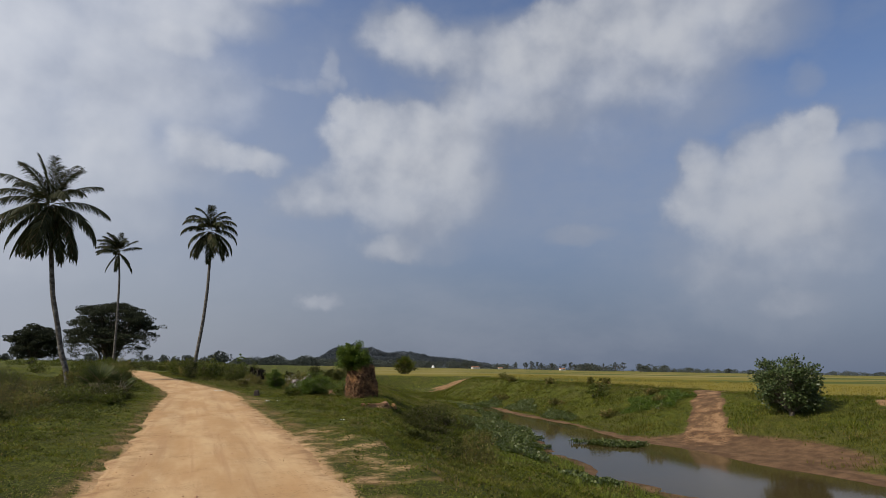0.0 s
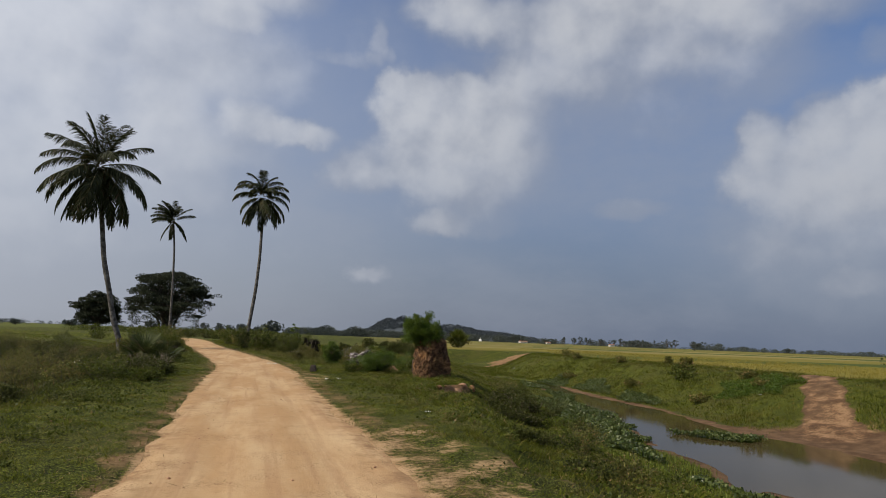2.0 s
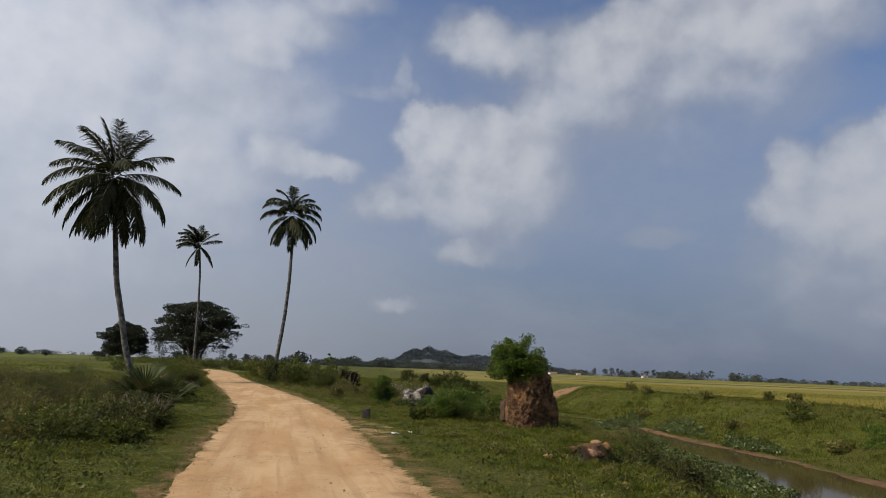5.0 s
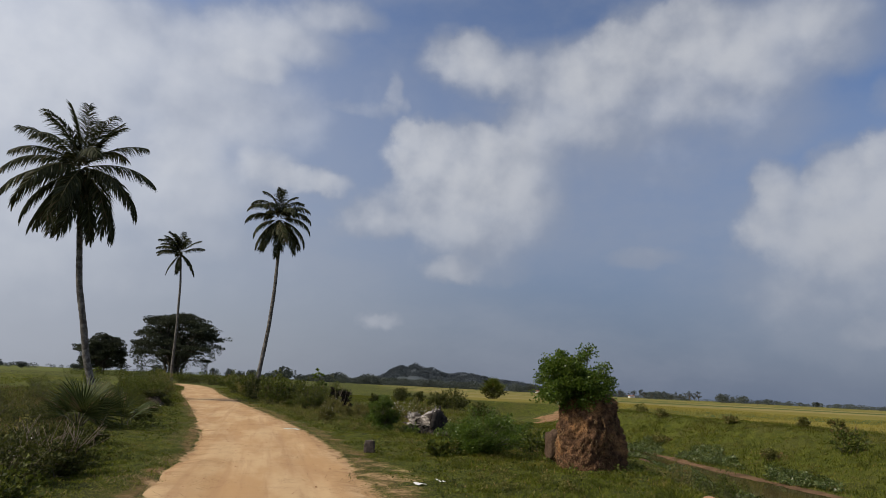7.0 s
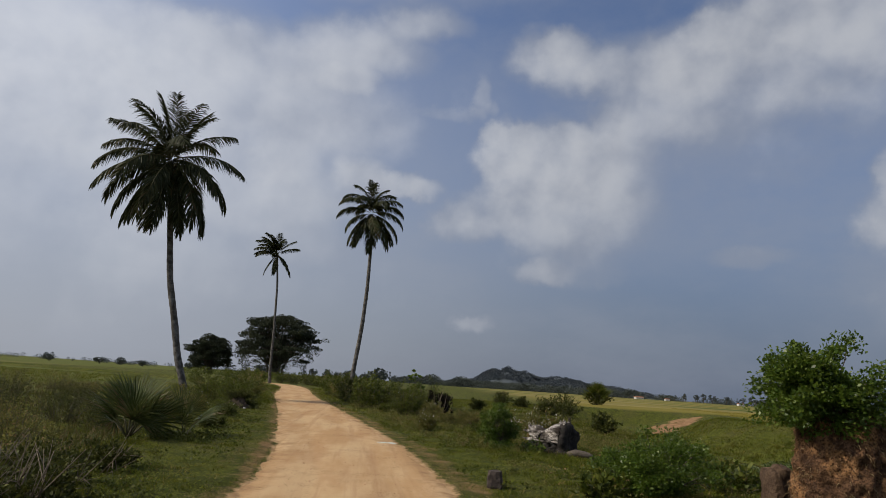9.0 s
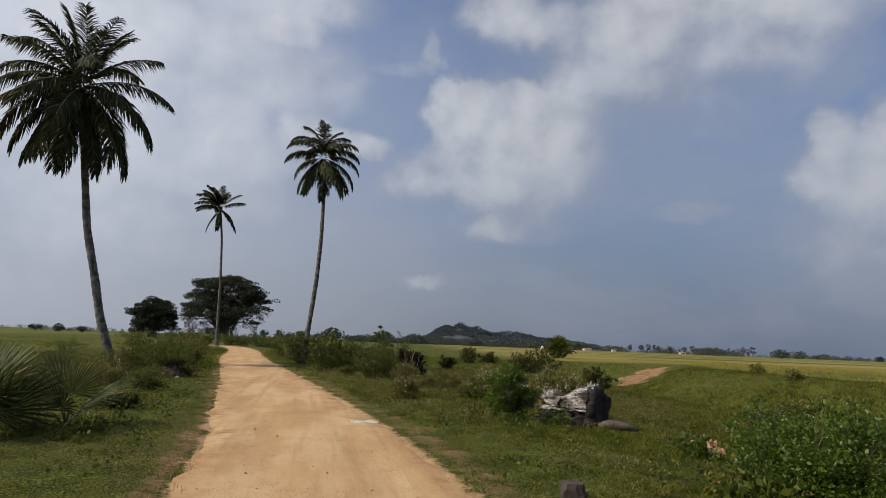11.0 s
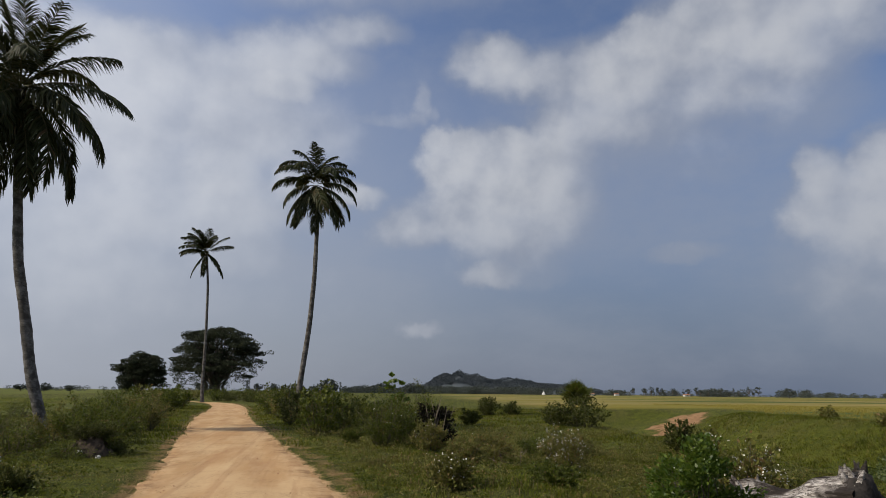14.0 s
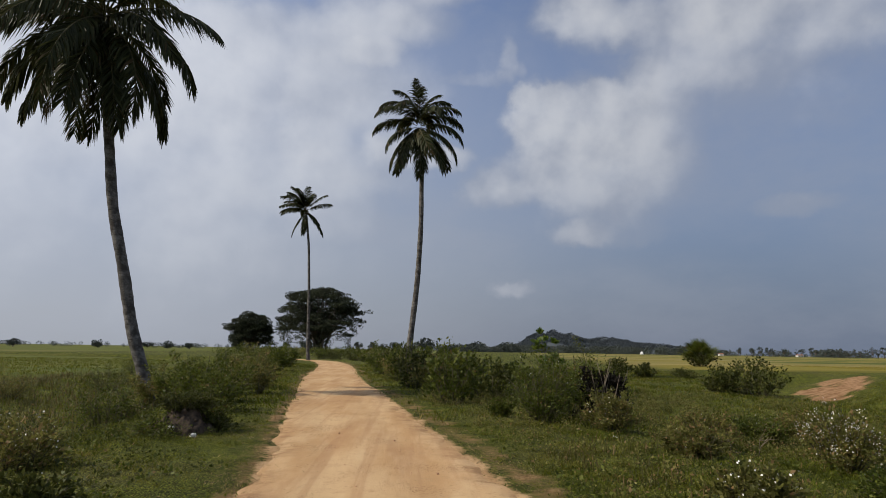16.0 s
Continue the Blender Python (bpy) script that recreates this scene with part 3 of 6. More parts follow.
def ripple(x, y, scale, seed=0.0):
    """Cheap uneven waves between about -1 and 1."""
    q = 0
    for i, (a, b, c) in enumerate(((1.0, 0.37, 0.0), (-0.61, 1.13, 1.7), (1.71, -0.83, 4.1), (0.45, 2.03, 2.6), (-2.4, 1.3, 0.9), (2.9, 2.2, 3.3))):
        q = q + np.sin((a * x + b * y) / scale + c + seed + 0.6 * np.sin((b * x - a * y) / scale * 0.7 + seed)) / (1 + 0.35 * i)
    return q / 3.2


def lip(x, y):
    """Distance out from the crumbling lip of the verge, and distance along it."""
    gone = (x - 4.6) * .742 - (y - 20.5) * .67 + .16 * ripple(x, y, .34, 3.0) + .05 * ripple(x, y, .1, 1.0)
    return gone, (x - 4.6) * .67 + (y - 20.5) * .742


def ground_z(x, y):
    x, y = np.asarray(x, float), np.asarray(y, float)
    s = x - along(ROAD_LINE, y)
    left = -s - 1.3
    near = 1 - smooth(60, 120, y)
    z_left = .03 * smooth(0, .5, left) - .85 * smooth(2.2, 6.0, left) + .45 * smooth(8.5, 12.5, left)
    nt, ns, fs, ft, bed = (along(q, y) for q in (NEAR_TOP, NEAR_SHORE, FAR_SHORE, FAR_TOP, BED))
    verge = .03 * smooth(1.4, 4.2, s) * smooth(6, 14, y) * (1 - smooth(60, 90, y)) + .010 * smooth(1.2, 1.9, s)
    verge = verge - .32 * smooth(3.0, 8.5, s) * smooth(27, 32, y) * (1 - smooth(48, 60, y))
    u = (x - nt) / (ns - nt) + .06 * ripple(x, y, .9, 6.0) + .025 * ripple(x, y, .3, 1.0)
    slope = verge + (bed - verge) * (1 - (1 - u.clip(0, 1)) ** 1.5)
    middle = bed - .35 * smooth(0, .25, (x - ns) / (fs - ns)) * smooth(0, .35, (fs - x) / (fs - ns)) * (1 - smooth(48, 60, y))
    middle = middle + .11 * ripple(x * .8, y * .45, 1.1, 2.0) * smooth(.35, .8, (x - ns) / (fs - ns)) * (1 - smooth(48, 60, y))
    far = bed + (.2 - bed) * smooth(0, 1, (x - fs) / (ft - fs))
    z = np.where(x < nt, verge, np.where(x < ns, slope, np.where(x < fs, middle, far)))
    # a crumbling step in the turf beside the bank
    gone, run = lip(x, y)
    z = z - .62 * smooth(0, .30, gone) * (1 - smooth(1.3, 4.2, gone)) * smooth(-.3, .5, run) * (1 - smooth(3.6, 4.6, run))
    z = np.where(s < 0, np.where(left > 0, z_left, 0), z)
    off = np.abs(s)
    rough = smooth(1.2, 2.6, off) * (1 - .8 * smooth(40, 60, off))
    z = z + near * (rough * (.035 * ripple(x, y, .55) + .05 * ripple(x, y, 1.6, 2.0)) + .018 * smooth(.9, 1.3, off) * ripple(x, y, .22, 5.0))
    # clods and slumps on the canal banks
    bank = smooth(0, .2, u) * (1 - smooth(1.0, 1.1, u)) * near
    z = z + bank * .12 * ripple(x, y, .8, 1.0)
    return z - .034 * (1 - smooth(1.15, 1.6, off)) + .006 * ripple(x, y, .16, 8.0) * smooth(1.0, 1.2, off) * (1 - smooth(1.5, 1.9, off)) * near


def at_ground(x, y):
    return float(ground_z(x, y))


def blob(x, y, cx, cy, rx, ry, turn=0.0):
    c, s = math.cos(radians(turn)), math.sin(radians(turn))
    dx, dy = x - cx, y - cy
    return 1 - smooth(0.55, 1.25, np.hypot((dx * c + dy * s) / rx, (-dx * s + dy * c) / ry))


def zones(x, y):
    """Bare sand, mud, red earth, paddy and the paddies on the left, each 0 to 1."""
    s = x - along(ROAD_LINE, y)
    off = np.abs(s)
    nt, ns, fs, ft = (along(q, y) for q in (NEAR_TOP, NEAR_SHORE, FAR_SHORE, FAR_TOP))
    bare = .95 * np.where(s < 0, 1 - smooth(1.2, 1.66, off + .16 * ripple(x, y, .3, 6.0)), 1 - smooth(1.25, 1.85, off)) * (1 - smooth(112, 120, y))
    bare = np.maximum(bare, .50 * blob(x, y, 2.3, 10.6, 1.1, 4.6))
    bare = np.maximum(bare, .5 * blob(x, y, 2.1, 24.5, .8, 2.5))
    brk = np.clip(.40 + 1.1 * ripple(x * .3, y, 2.6, 5.0), .02, 1.1) * (1 - .6 * smooth(38, 50, y))
    mud = smooth(-.05, .0, (x - ns) / 9 + .04 * ripple(x, y, .5, 2.0)) * (1 - smooth(0, .17 * np.where(y > 27, brk, 1), (x - fs) / (ft - fs))) * (1 - smooth(50, 58, y))
    mud = np.maximum(mud, .9 * blob(x + .5 * ripple(x, y, .5, 1.0), y, 12.4, 12.5, 1.0, 4.5))
    mud = np.maximum(mud, blob(x, y, 22.3, 21.0, 2.6, 6.0, 8))
    # the cart ramp runs straight down the far bank, worn into two ruts
    ax, ay, bx, by = 30.3, 30.9, 23.2, 23.9
    t = np.clip(((x - ax) * (bx - ax) + (y - ay) * (by - ay)) / ((bx - ax) ** 2 + (by - ay) ** 2), 0, 1)
    gap = np.hypot(x - ax - t * (bx - ax), y - ay - t * (by - ay))
    gap = gap + .22 * ripple(x, y, .45, 3.0) + .12 * ripple(x, y, .18, 1.0)
    wide = .78 + .5 * t ** 2
    mud = np.maximum(mud, (1 - smooth(.7, 1.2, gap / wide)) * (.70 + .30 * smooth(.12, .45, gap / wide)))
    dirt = .52 * (1 - smooth(.75, 1.15, gap / wide)) * (.80 + .20 * smooth(.2, .5, gap / wide) + .35 * ripple(x, y, .5, 5.0) + .3 * smooth(.7, 1, t)).clip(0, 1)
    dirt = np.maximum(dirt, .5 * blob(x, y, 23.2, 23.6, 2.2, 1.6))
    dirt = np.maximum(dirt, .62 * blob(x, y, 30.3, 29.4, 2.4, .8))
    dirt = np.maximum(dirt, (.75 + .5 * ripple(x, y, .7, 2.0)) * blob(x + 1.3 * ripple(x, y, .9, 1.0), y + 2.2 * ripple(x, y, .8, 4.0), 32.4, 79.2, 6.6, 2.9, 55))
    dirt = np.maximum(dirt, np.maximum(.85 * blob(x, y, 29.8, 18.3, 1.9, .9, 60), .8 * blob(x, y, 31.4, 20.4, 1.4, .7, 30)))
    dirt = np.maximum(dirt, .42 * blob(x, y, 4.6, 15.4, .30, .35, 20))
    gone, run = lip(x, y)
    dirt = np.maximum(dirt, .95 * smooth(-.10, .02, gone) * (1 - smooth(.35, .8, gone)) * smooth(.5, 1.0, run) * (1 - smooth(3.0, 3.6, run)) * (.55 + .45 * smooth(-.2, .4, ripple(x, y, .3, 4.0))))
    right = smooth(.4, 2.5, x - ft) * (y < 92) + (y >= 92) * smooth(0, 10, x - 18 - .15 * (y - 75))
    leftf = smooth(15, 19, -s) * smooth(45, 60, y + .8 * (-s)) 
    leftf = np.maximum(leftf, smooth(150, 170, y) * (s < 0))
    dry = np.where(s < 0, .8 * smooth(1.28, 1.45, off) * (1 - smooth(1.5, 1.9, off + .16 * ripple(x, y, .35, 2.0))), .7 * smooth(1.35, 1.7, off) * (1 - smooth(1.8, 2.6, off)))
    dry = dry * (1 - smooth(105, 115, y))
    dry = np.maximum(dry, .55 * blob(x, y, 2.9, 10.5, 1.5, 5.5))
    return bare, mud, dirt, np.clip(np.maximum(right, leftf), 0, 1), np.where(s < 0, 1.0, 0.0), dry

# ---- ground, road, water ----


def spaced(*runs):
    """Values from runs of (start, stop, step)."""
    got = np.concatenate([np.arange(a, b, st) for a, b, st in runs])
    return np.unique(got.round(4))


def ground_sheet():
    far = 40 * 1.32 ** np.arange(1, 17)
    s = np.concatenate([-far[::-1], spaced((-40, -14, 1.6), (-14, -4, .35), (-4, 4, .14), (4, 9, .11), (9, 14, .25), (14, 36, .42), (36, 41, 1.2)), far])
    y = np.concatenate([-30 - far[::-1][8:], spaced((-30, 3, 2.0), (3, 19, .24), (19, 25, .10), (25, 48, .24), (48, 80, .5), (80, 152, 1.4)), 150 + far * 1.1])
    S, Y = np.meshgrid(s, y)
    X = S + np.maximum(along(ROAD_LINE, Y), -12.5) * (1 - smooth(10, 60, np.abs(S)))
    Z = ground_z(X, Y)
    v = np.stack([X, Y, Z], -1).reshape(-1, 3)
    nx = len(s)
    i = np.arange(len(y) - 1)[:, None] * nx + np.arange(nx - 1)[None]
    i = i.ravel()
    f = np.stack([i, i + 1, i + nx + 1, i + nx], 1)
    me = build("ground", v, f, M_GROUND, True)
    for name, val in zip(("bare", "mud", "dirt", "field", "left", "dry"), zones(v[:, 0], v[:, 1])):
        a = me.attributes.new(name, "FLOAT", "POINT")
        a.data.foreach_set("value", np.asarray(val, np.float32))
    return tagged(new("ground", me), "grassy ground with canal banks and wide paddy fields", "ground", kind="structure")


def road_strip():
    y = spaced((-30, 3, 1.0), (3, 60, .2), (60, 119, .6))
    u = np.linspace(-1.75, 1.75, 43)
    U, Y = np.meshgrid(u, y)
    wob = .13 * ripple(U * 0 + np.sign(U) * 9, Y, 1.1, 3.0) + .06 * ripple(U * 0 + np.sign(U) * 5, Y, .3, 1.0)
    X = along(ROAD_LINE, Y) + U + wob * np.sign(U) * smooth(.6, 1.2, np.abs(U))
    Z = .004 * ripple(X, Y * .2, .9, 4.0) - .014 * np.exp(-((np.abs(U - .05) - .62) / .25) ** 2)
    Z = Z - .045 * smooth(1.2, 1.7, np.abs(U)) + (.006 * ripple(X, Y, .09, 3.0) + .022 * ripple(X, Y * .6, .24, 1.0)) * smooth(.9, 1.25, np.abs(U))
    v = np.stack([X, Y, Z], -1).reshape(-1, 3)
    nx = len(u)
    i = (np.arange(len(y) - 1)[:, None] * nx + np.arange(nx - 1)[None]).ravel()
    me = build("road", v, np.stack([i, i + 1, i + nx + 1, i + nx], 1), M_ROAD, True)
    a = me.attributes.new("across", "FLOAT", "POINT")
    a.data.foreach_set("value", (np.abs(U) / 1.35).clip(0, 1).astype(np.float32).ravel())
    return tagged(new("road", me), "sandy orange dirt road with worn wheel tracks", "dirt road", kind="structure")


ground_sheet()
road_strip()
WV = [(9, -60), (27, -60), (27, 60), (9, 60)]
tagged(piece("water", [(x, y, WATER_Z) for x, y in WV], [(0, 1, 2, 3)], M_WATER), "shallow muddy canal water reflecting the sky", "canal water", kind="structure")

# ---- far distance ----


def clump(cx, cy, cz, rx, ry, rz, n, size, up=0.2):
    """Leaf sprays through the outer part of a lump."""
    d = unit(n)
    r = rng.uniform(0.55, 1.0, (n, 1)) ** 0.6
    p = np.array([cx, cy, cz]) + d * r * np.array([rx, ry, rz])
    return leaves(p, size, 0.75, up, d * 0.6)


def bearing(az, dist, eye=(0.0, 20.0)):
    a = radians(az)
    return eye[0] + dist * math.sin(a), eye[1] + dist * math.cos(a)


CREST = ((-13, -6, -4.6, -3.8, -3, -2.1, -1.5, -.7, .3, 1.2, 2.2, 3.2, 5, 6, 6.8, 9.9, 13), (3, 8, 13, 20, 31, 44, 42, 48, 42, 38, 35, 33, 31, 28, 24, 17, 6))


def hill():
    az0, dist = 14.2, 1500
    nx, ny = 130, 30
    v = []
    for j in range(ny):
        for i in range(nx):
            a = -13 + 26 * i / (nx - 1)
            q = j / (ny - 1)
            x, y = bearing(az0 + a, dist + 320 * (q - .5))
            crest = float(np.interp(a, CREST[0], CREST[1]))
            h = crest * math.sin(math.pi * q) ** .8
            h *= 1 + .22 * noise.noise((x * .018, y * .018, 3)) + .20 * noise.noise((x * .045, y * .045, 7))
            v.append((x, y, h - 3))
    i = (np.arange(ny - 1)[:, None] * nx + np.arange(nx - 1)[None]).ravel()
    root = thing("hill", *bearing(az0, dist), 0, "low rocky hill covered in scrub on the horizon", "hill", kind="structure")
    base = np.array(root.location)
    piece("hillside", np.array(v) - base, np.stack([i, i + 1, i + nx + 1, i + nx], 1), M_HAZED_HILL, root, smooth=True)
    got = []
    for _ in range(2600):
        a = rng.uniform(-9, 12)
        k = int((a + 13) / 26 * (nx - 1)) + nx * int(rng.integers(4, 16))
        x, y, z = v[k]
        if z > 0 and noise.noise((x * .013, y * .013, 1)) > -.5:
            r = rng.uniform(3, 6.5)
            got.append(clump(x, y, z + r * .2, r, r, r * .7, 36, r * .4))
    sv, sf = join(*got)
    tagged(piece("scrub", sv - base, sf, M_HAZED_HILLSCRUB, root), kind="stuff")


def treeline(name, az0, az1, dist, h0, h1, count, label, mat=None, gaps=0.0):
    got = []
    for _ in range(count):
        az = rng.uniform(az0, az1)
        if gaps and noise.noise((az * .9, dist * .01, 2)) < gaps - .45:
            continue
        d = dist * rng.uniform(.93, 1.08)
        x, y = bearing(az, d)
        h = rng.uniform(h0, h1) * (1 + .5 * noise.noise((az * .7, 5, 1)))
        r = h * rng.uniform(.5, .95)
        got.append(clump(x, y, h * .40, r, r * .6, h * .48, 110, h * .15))
    v, f = join(*got)
    tagged(piece(name, v, f, mat or M_HAZED_FARTREE), label, "trees", kind="stuff")


hill()
treeline("distant_wood", 3.0, 11.5, 780, 5.5, 11, 190, "dense dark wood at the foot of the hill")
treeline("distant_wood", 11.0, 25.0, 1000, 7, 14, 240, "dense dark wood at the foot of the hill")
treeline("distant_scrub", 25.0, 42.0, 1050, 6, 12, 170, "broken row of distant trees and palms", gaps=.2)
treeline("distant_scrub", 23.0, 56.0, 1250, 3, 5.5, 260, "thin hazy line of distant trees")
treeline("distant_scrub", 42.0, 66.0, 1600, 6, 11, 260, "thin hazy line of distant trees", gaps=0)
treeline("distant_scrub", -40.0, -14.0, 620, 2, 4, 70, "broken row of distant field trees", gaps=.5)
treeline("field_hedge", -15.5, 4.0, 165, 1.1, 2.0, 90, "low dark hedge beyond the road bend", M_BUSH)
treeline("distant_scrub", -40.0, 5.0, 1500, 5, 9, 150, "thin hazy line of distant trees", gaps=.1)


def far_house(az, dist, wide, high, label, roof=True):
    x, y = bearing(az, dist)
    root = thing("house", x, y, at_ground(x, y), label, "house", "distant houses")
    bm = bmesh.new()
    bmesh.ops.create_cube(bm, size=1, matrix=Matrix.Diagonal((wide, wide * .6, high, 1)) @ Matrix.Translation((0, 0, .5)))
    me = bpy.data.meshes.new("wall")
    bm.to_mesh(me)
    bm.free()
    me.materials.append(M_PLASTER)
    new("wall", me).parent = root
    w2, d2 = wide * .56, wide * .36
    v = [(-w2, -d2, high), (w2, -d2, high), (w2, d2, high), (-w2, d2, high), (-w2 * .9, 0, high * 1.45), (w2 * .9, 0, high * 1.45)]
    me = bpy.data.meshes.new("roof")
    me.from_pydata(v, [], [(0, 1, 5, 4), (2, 3, 4, 5), (0, 4, 3), (1, 2, 5), (0, 3, 2, 1)])
    me.materials.append(M_ROOF if roof else M_PLASTER)
    new("roof", me).parent = root
    for k in (-.28, 0, .28):
        bm = bmesh.new()
        bmesh.ops.create_cube(bm, size=1, matrix=Matrix.Translation((k * wide, -wide * .3, high * .5)) @ Matrix.Diagonal((wide * .12, .12, high * .4, 1)))
        me = bpy.data.meshes.new("window")
        bm.to_mesh(me)
        bm.free()
        me.materials.append(M_CHAR)
        new("window", me).parent = root


def shrine():
    x, y = bearing(21.0, 900)
    root = thing("shrine", x, y, at_ground(x, y), "small white domed shrine among distant trees", "shrine")
    prof = ((4.2, 0), (4.2, 1.2), (3.4, 1.3), (3.3, 3.0), (2.8, 4.4), (1.6, 5.5), (.7, 5.9), (.7, 6.8), (.25, 7.0), (.05, 10.0))
    pts = np.array([(0, 0, z) for _, z in prof])
    v, f = tube(pts + np.array([[0, 0, 0.001 * i] for i in range(len(prof))]), [r for r, _ in prof], 16)
    piece("dome", v * .62, f, M_PLASTER, root)


shrine()
far_house(25.0, 880, 11, 2.3, "long low white house with tiled roof far off")
far_house(33.0, 930, 8, 2.3, "small white house with tiled roof far off")
far_house(27.3, 900, 6, 2.2, "small white house with tiled roof far off")


def branchy(base, ends, r0, droop=0.0):
    """Limbs from a base to each end, bowed and tapering."""
    got = []
    for e, r in ends:
        e = np.asarray(e, float)
        t = np.linspace(0, 1, 6)[:, None]
        mid = base * (1 - t) + e * t
        mid[:, 2] += (np.sin(t[:, 0] * math.pi)) * droop
        mid += rng.normal(0, .03, mid.shape) * np.linalg.norm(e - base) * t * (1 - t) * 4
        got.append(tube(mid, np.linspace(r0, r, 6), 6))
    return got


def umbrella_tree(x, y, wide, high, label, pads, trunk_r, low=0.0, name="tree", leaf=.014, tiers=True):
    """A great spreading field tree: heavy limbs and flat pads of leaves."""
    z0 = at_ground(x, y)
    root = thing(name, x, y, z0, label, "tree")
    hub = np.array([0, 0, high * .13])
    ends, sprays = [], []
    for i in range(pads):
        a = i * 2.39996 + rng.uniform(-.3, .3)
        q = math.sqrt((i + .5) / pads)
        r = wide * .43 * q
        top = high * (.97 - .40 * q ** 2.4) * rng.uniform(.92, 1.02)
        # flat tiers of leaves, one above another
        zz = top if rng.random() < .6 - low else top * rng.uniform(.5 - low, .85)
        if tiers:
            zz = round(zz / (high * .075)) * high * .075 + rng.uniform(-.035, .035) * high
        e = np.array([r * math.cos(a), r * math.sin(a), zz])
        ends.append((e - np.array([0, 0, .4]), .05))
        pr = wide * rng.uniform(.06, .115)
        sprays.append(clump(*e, pr, pr, pr * (.20 if tiers else .5), 190, wide * leaf, .15))
        for _ in range(3):
            o = rng.normal(0, pr * .9, 3) * (1, 1, .12)
            sprays.append(clump(*(e + o), pr * .5, pr * .5, pr * .16, 70, wide * leaf, .1))
        if q > .55:
            for k in range(4):
                o = rng.normal(0, pr * .5, 2)
                sprays.append(clump(e[0] + o[0], e[1] + o[1], e[2] - pr * (.5 + .55 * k), pr * .35, pr * .35, pr * .45, 44, wide * .012, -.4))
    # leaves inside the crown, along the limbs
    for _ in range(44):
        a, r = rng.uniform(0, 6.28), wide * .30 * math.sqrt(rng.random())
        sprays.append(clump(r * math.cos(a), r * math.sin(a), high * rng.uniform(.46, .82), wide * .06, wide * .06, wide * .03, 120, wide * leaf, .1))
    v, f = join(*branchy(hub, ends, trunk_r * .16, high * .05), tube([(0, 0, -.4), (0, 0, high * .03), (0, 0, high * .1), tuple(hub + (0, 0, .6))], [trunk_r * 1.3, trunk_r * .8, trunk_r * .6, trunk_r * .4], 10),
                *[tube([(trunk_r * 1.5 * math.cos(k), trunk_r * 1.5 * math.sin(k), -.3), (trunk_r * 1.1 * math.cos(k + .2), trunk_r * 1.1 * math.sin(k + .2), high * .12), (trunk_r * 2.2 * math.cos(k), trunk_r * 2.2 * math.sin(k), high * .36)], [trunk_r * .3, trunk_r * .22, trunk_r * .12], 6) for k in np.arange(0, 6.2, 1.05)])
    piece("trunk", v, f, M_BARK, root)
    v, f = join(*sprays)
    piece("crown", v, f, M_TREE, root)
    return root


def round_tree(x, y, wide, high, label, mat=M_HAZED_FARTREE, n=16, group="distant field trees", leaf=.09, name="tree"):
    root = thing(name, x, y, at_ground(x, y), label, "tree", group)
    got, ends = [], []
    for i in range(n):
        d = unit(1)[0]
        e = np.array([d[0] * wide * .36, d[1] * wide * .36, high * (.62 if n < 30 else .52) + d[2] * high * (.26 if n < 30 else .40)])
        r = wide * rng.uniform(.13, .22)
        got.append(clump(*e, r, r, r * .7, 42 if n < 30 else 120, wide * leaf, .2))
        ends.append((e, .02 * wide))
    v, f = join(*branchy(np.array([0, 0, high * .25]), ends[:9], wide * .03), tube([(0, 0, -.3), (0, 0, high * .14), (.02 * wide, 0, high * .3)], [wide * .05, wide * .04, wide * .03], 7))
    piece("trunk", v, f, M_BARK, root)
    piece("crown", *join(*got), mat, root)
    return root


rng = np.random.default_rng(29)
umbrella_tree(-28.0, 230.0, 28.0, 20.8, "huge dark spreading banyan tree at the road's far bend", 95, 2.0, name="banyan_tree")
umbrella_tree(-49.2, 230.0, 14.5, 12.4, "dark rounded shade tree standing in the fields", 84, .9, .25, "shade_tree", .024, False)
for az, d, wd, h in ((-25, 420, 6.5, 4.4), (-21.5, 450, 7, 4), (-20, 455, 8, 4.2), (-18.3, 440, 6, 3.6), (-30.5, 430, 7, 4), (-14.6, 520, 10, 5.5),
                     (-4.2, 330, 4.5, 5.2), (-2.9, 340, 6, 4.8), (-2.0, 350, 5, 4.4), (-.9, 360, 7, 5.4), (1.8, 330, 12.5, 6.2), (.6, 345, 7, 4.4),
                     (-8.6, 300, 6, 4.5), (40.4, 560, 9, 7.2), (43.0, 650, 5, 4.0), (24.2, 820, 14, 12), (36.3, 900, 9, 8), (47.0, 900, 10, 6)):
    x, y = bearing(az, d)
    round_tree(x, y, wd, h, "small dark tree far off in the fields", n=13, leaf=.1)

for i in range(26):
    x, y = bearing(26.5 + 12.5 * (i + rng.uniform(-.4, .4)) / 26, rng.uniform(860, 1000))
    h = rng.uniform(7, 14)
    round_tree(x, y, h * rng.uniform(.45, .8), h, "thin dark tree far off along the fields", n=7, leaf=.12)

# ---- palms ----


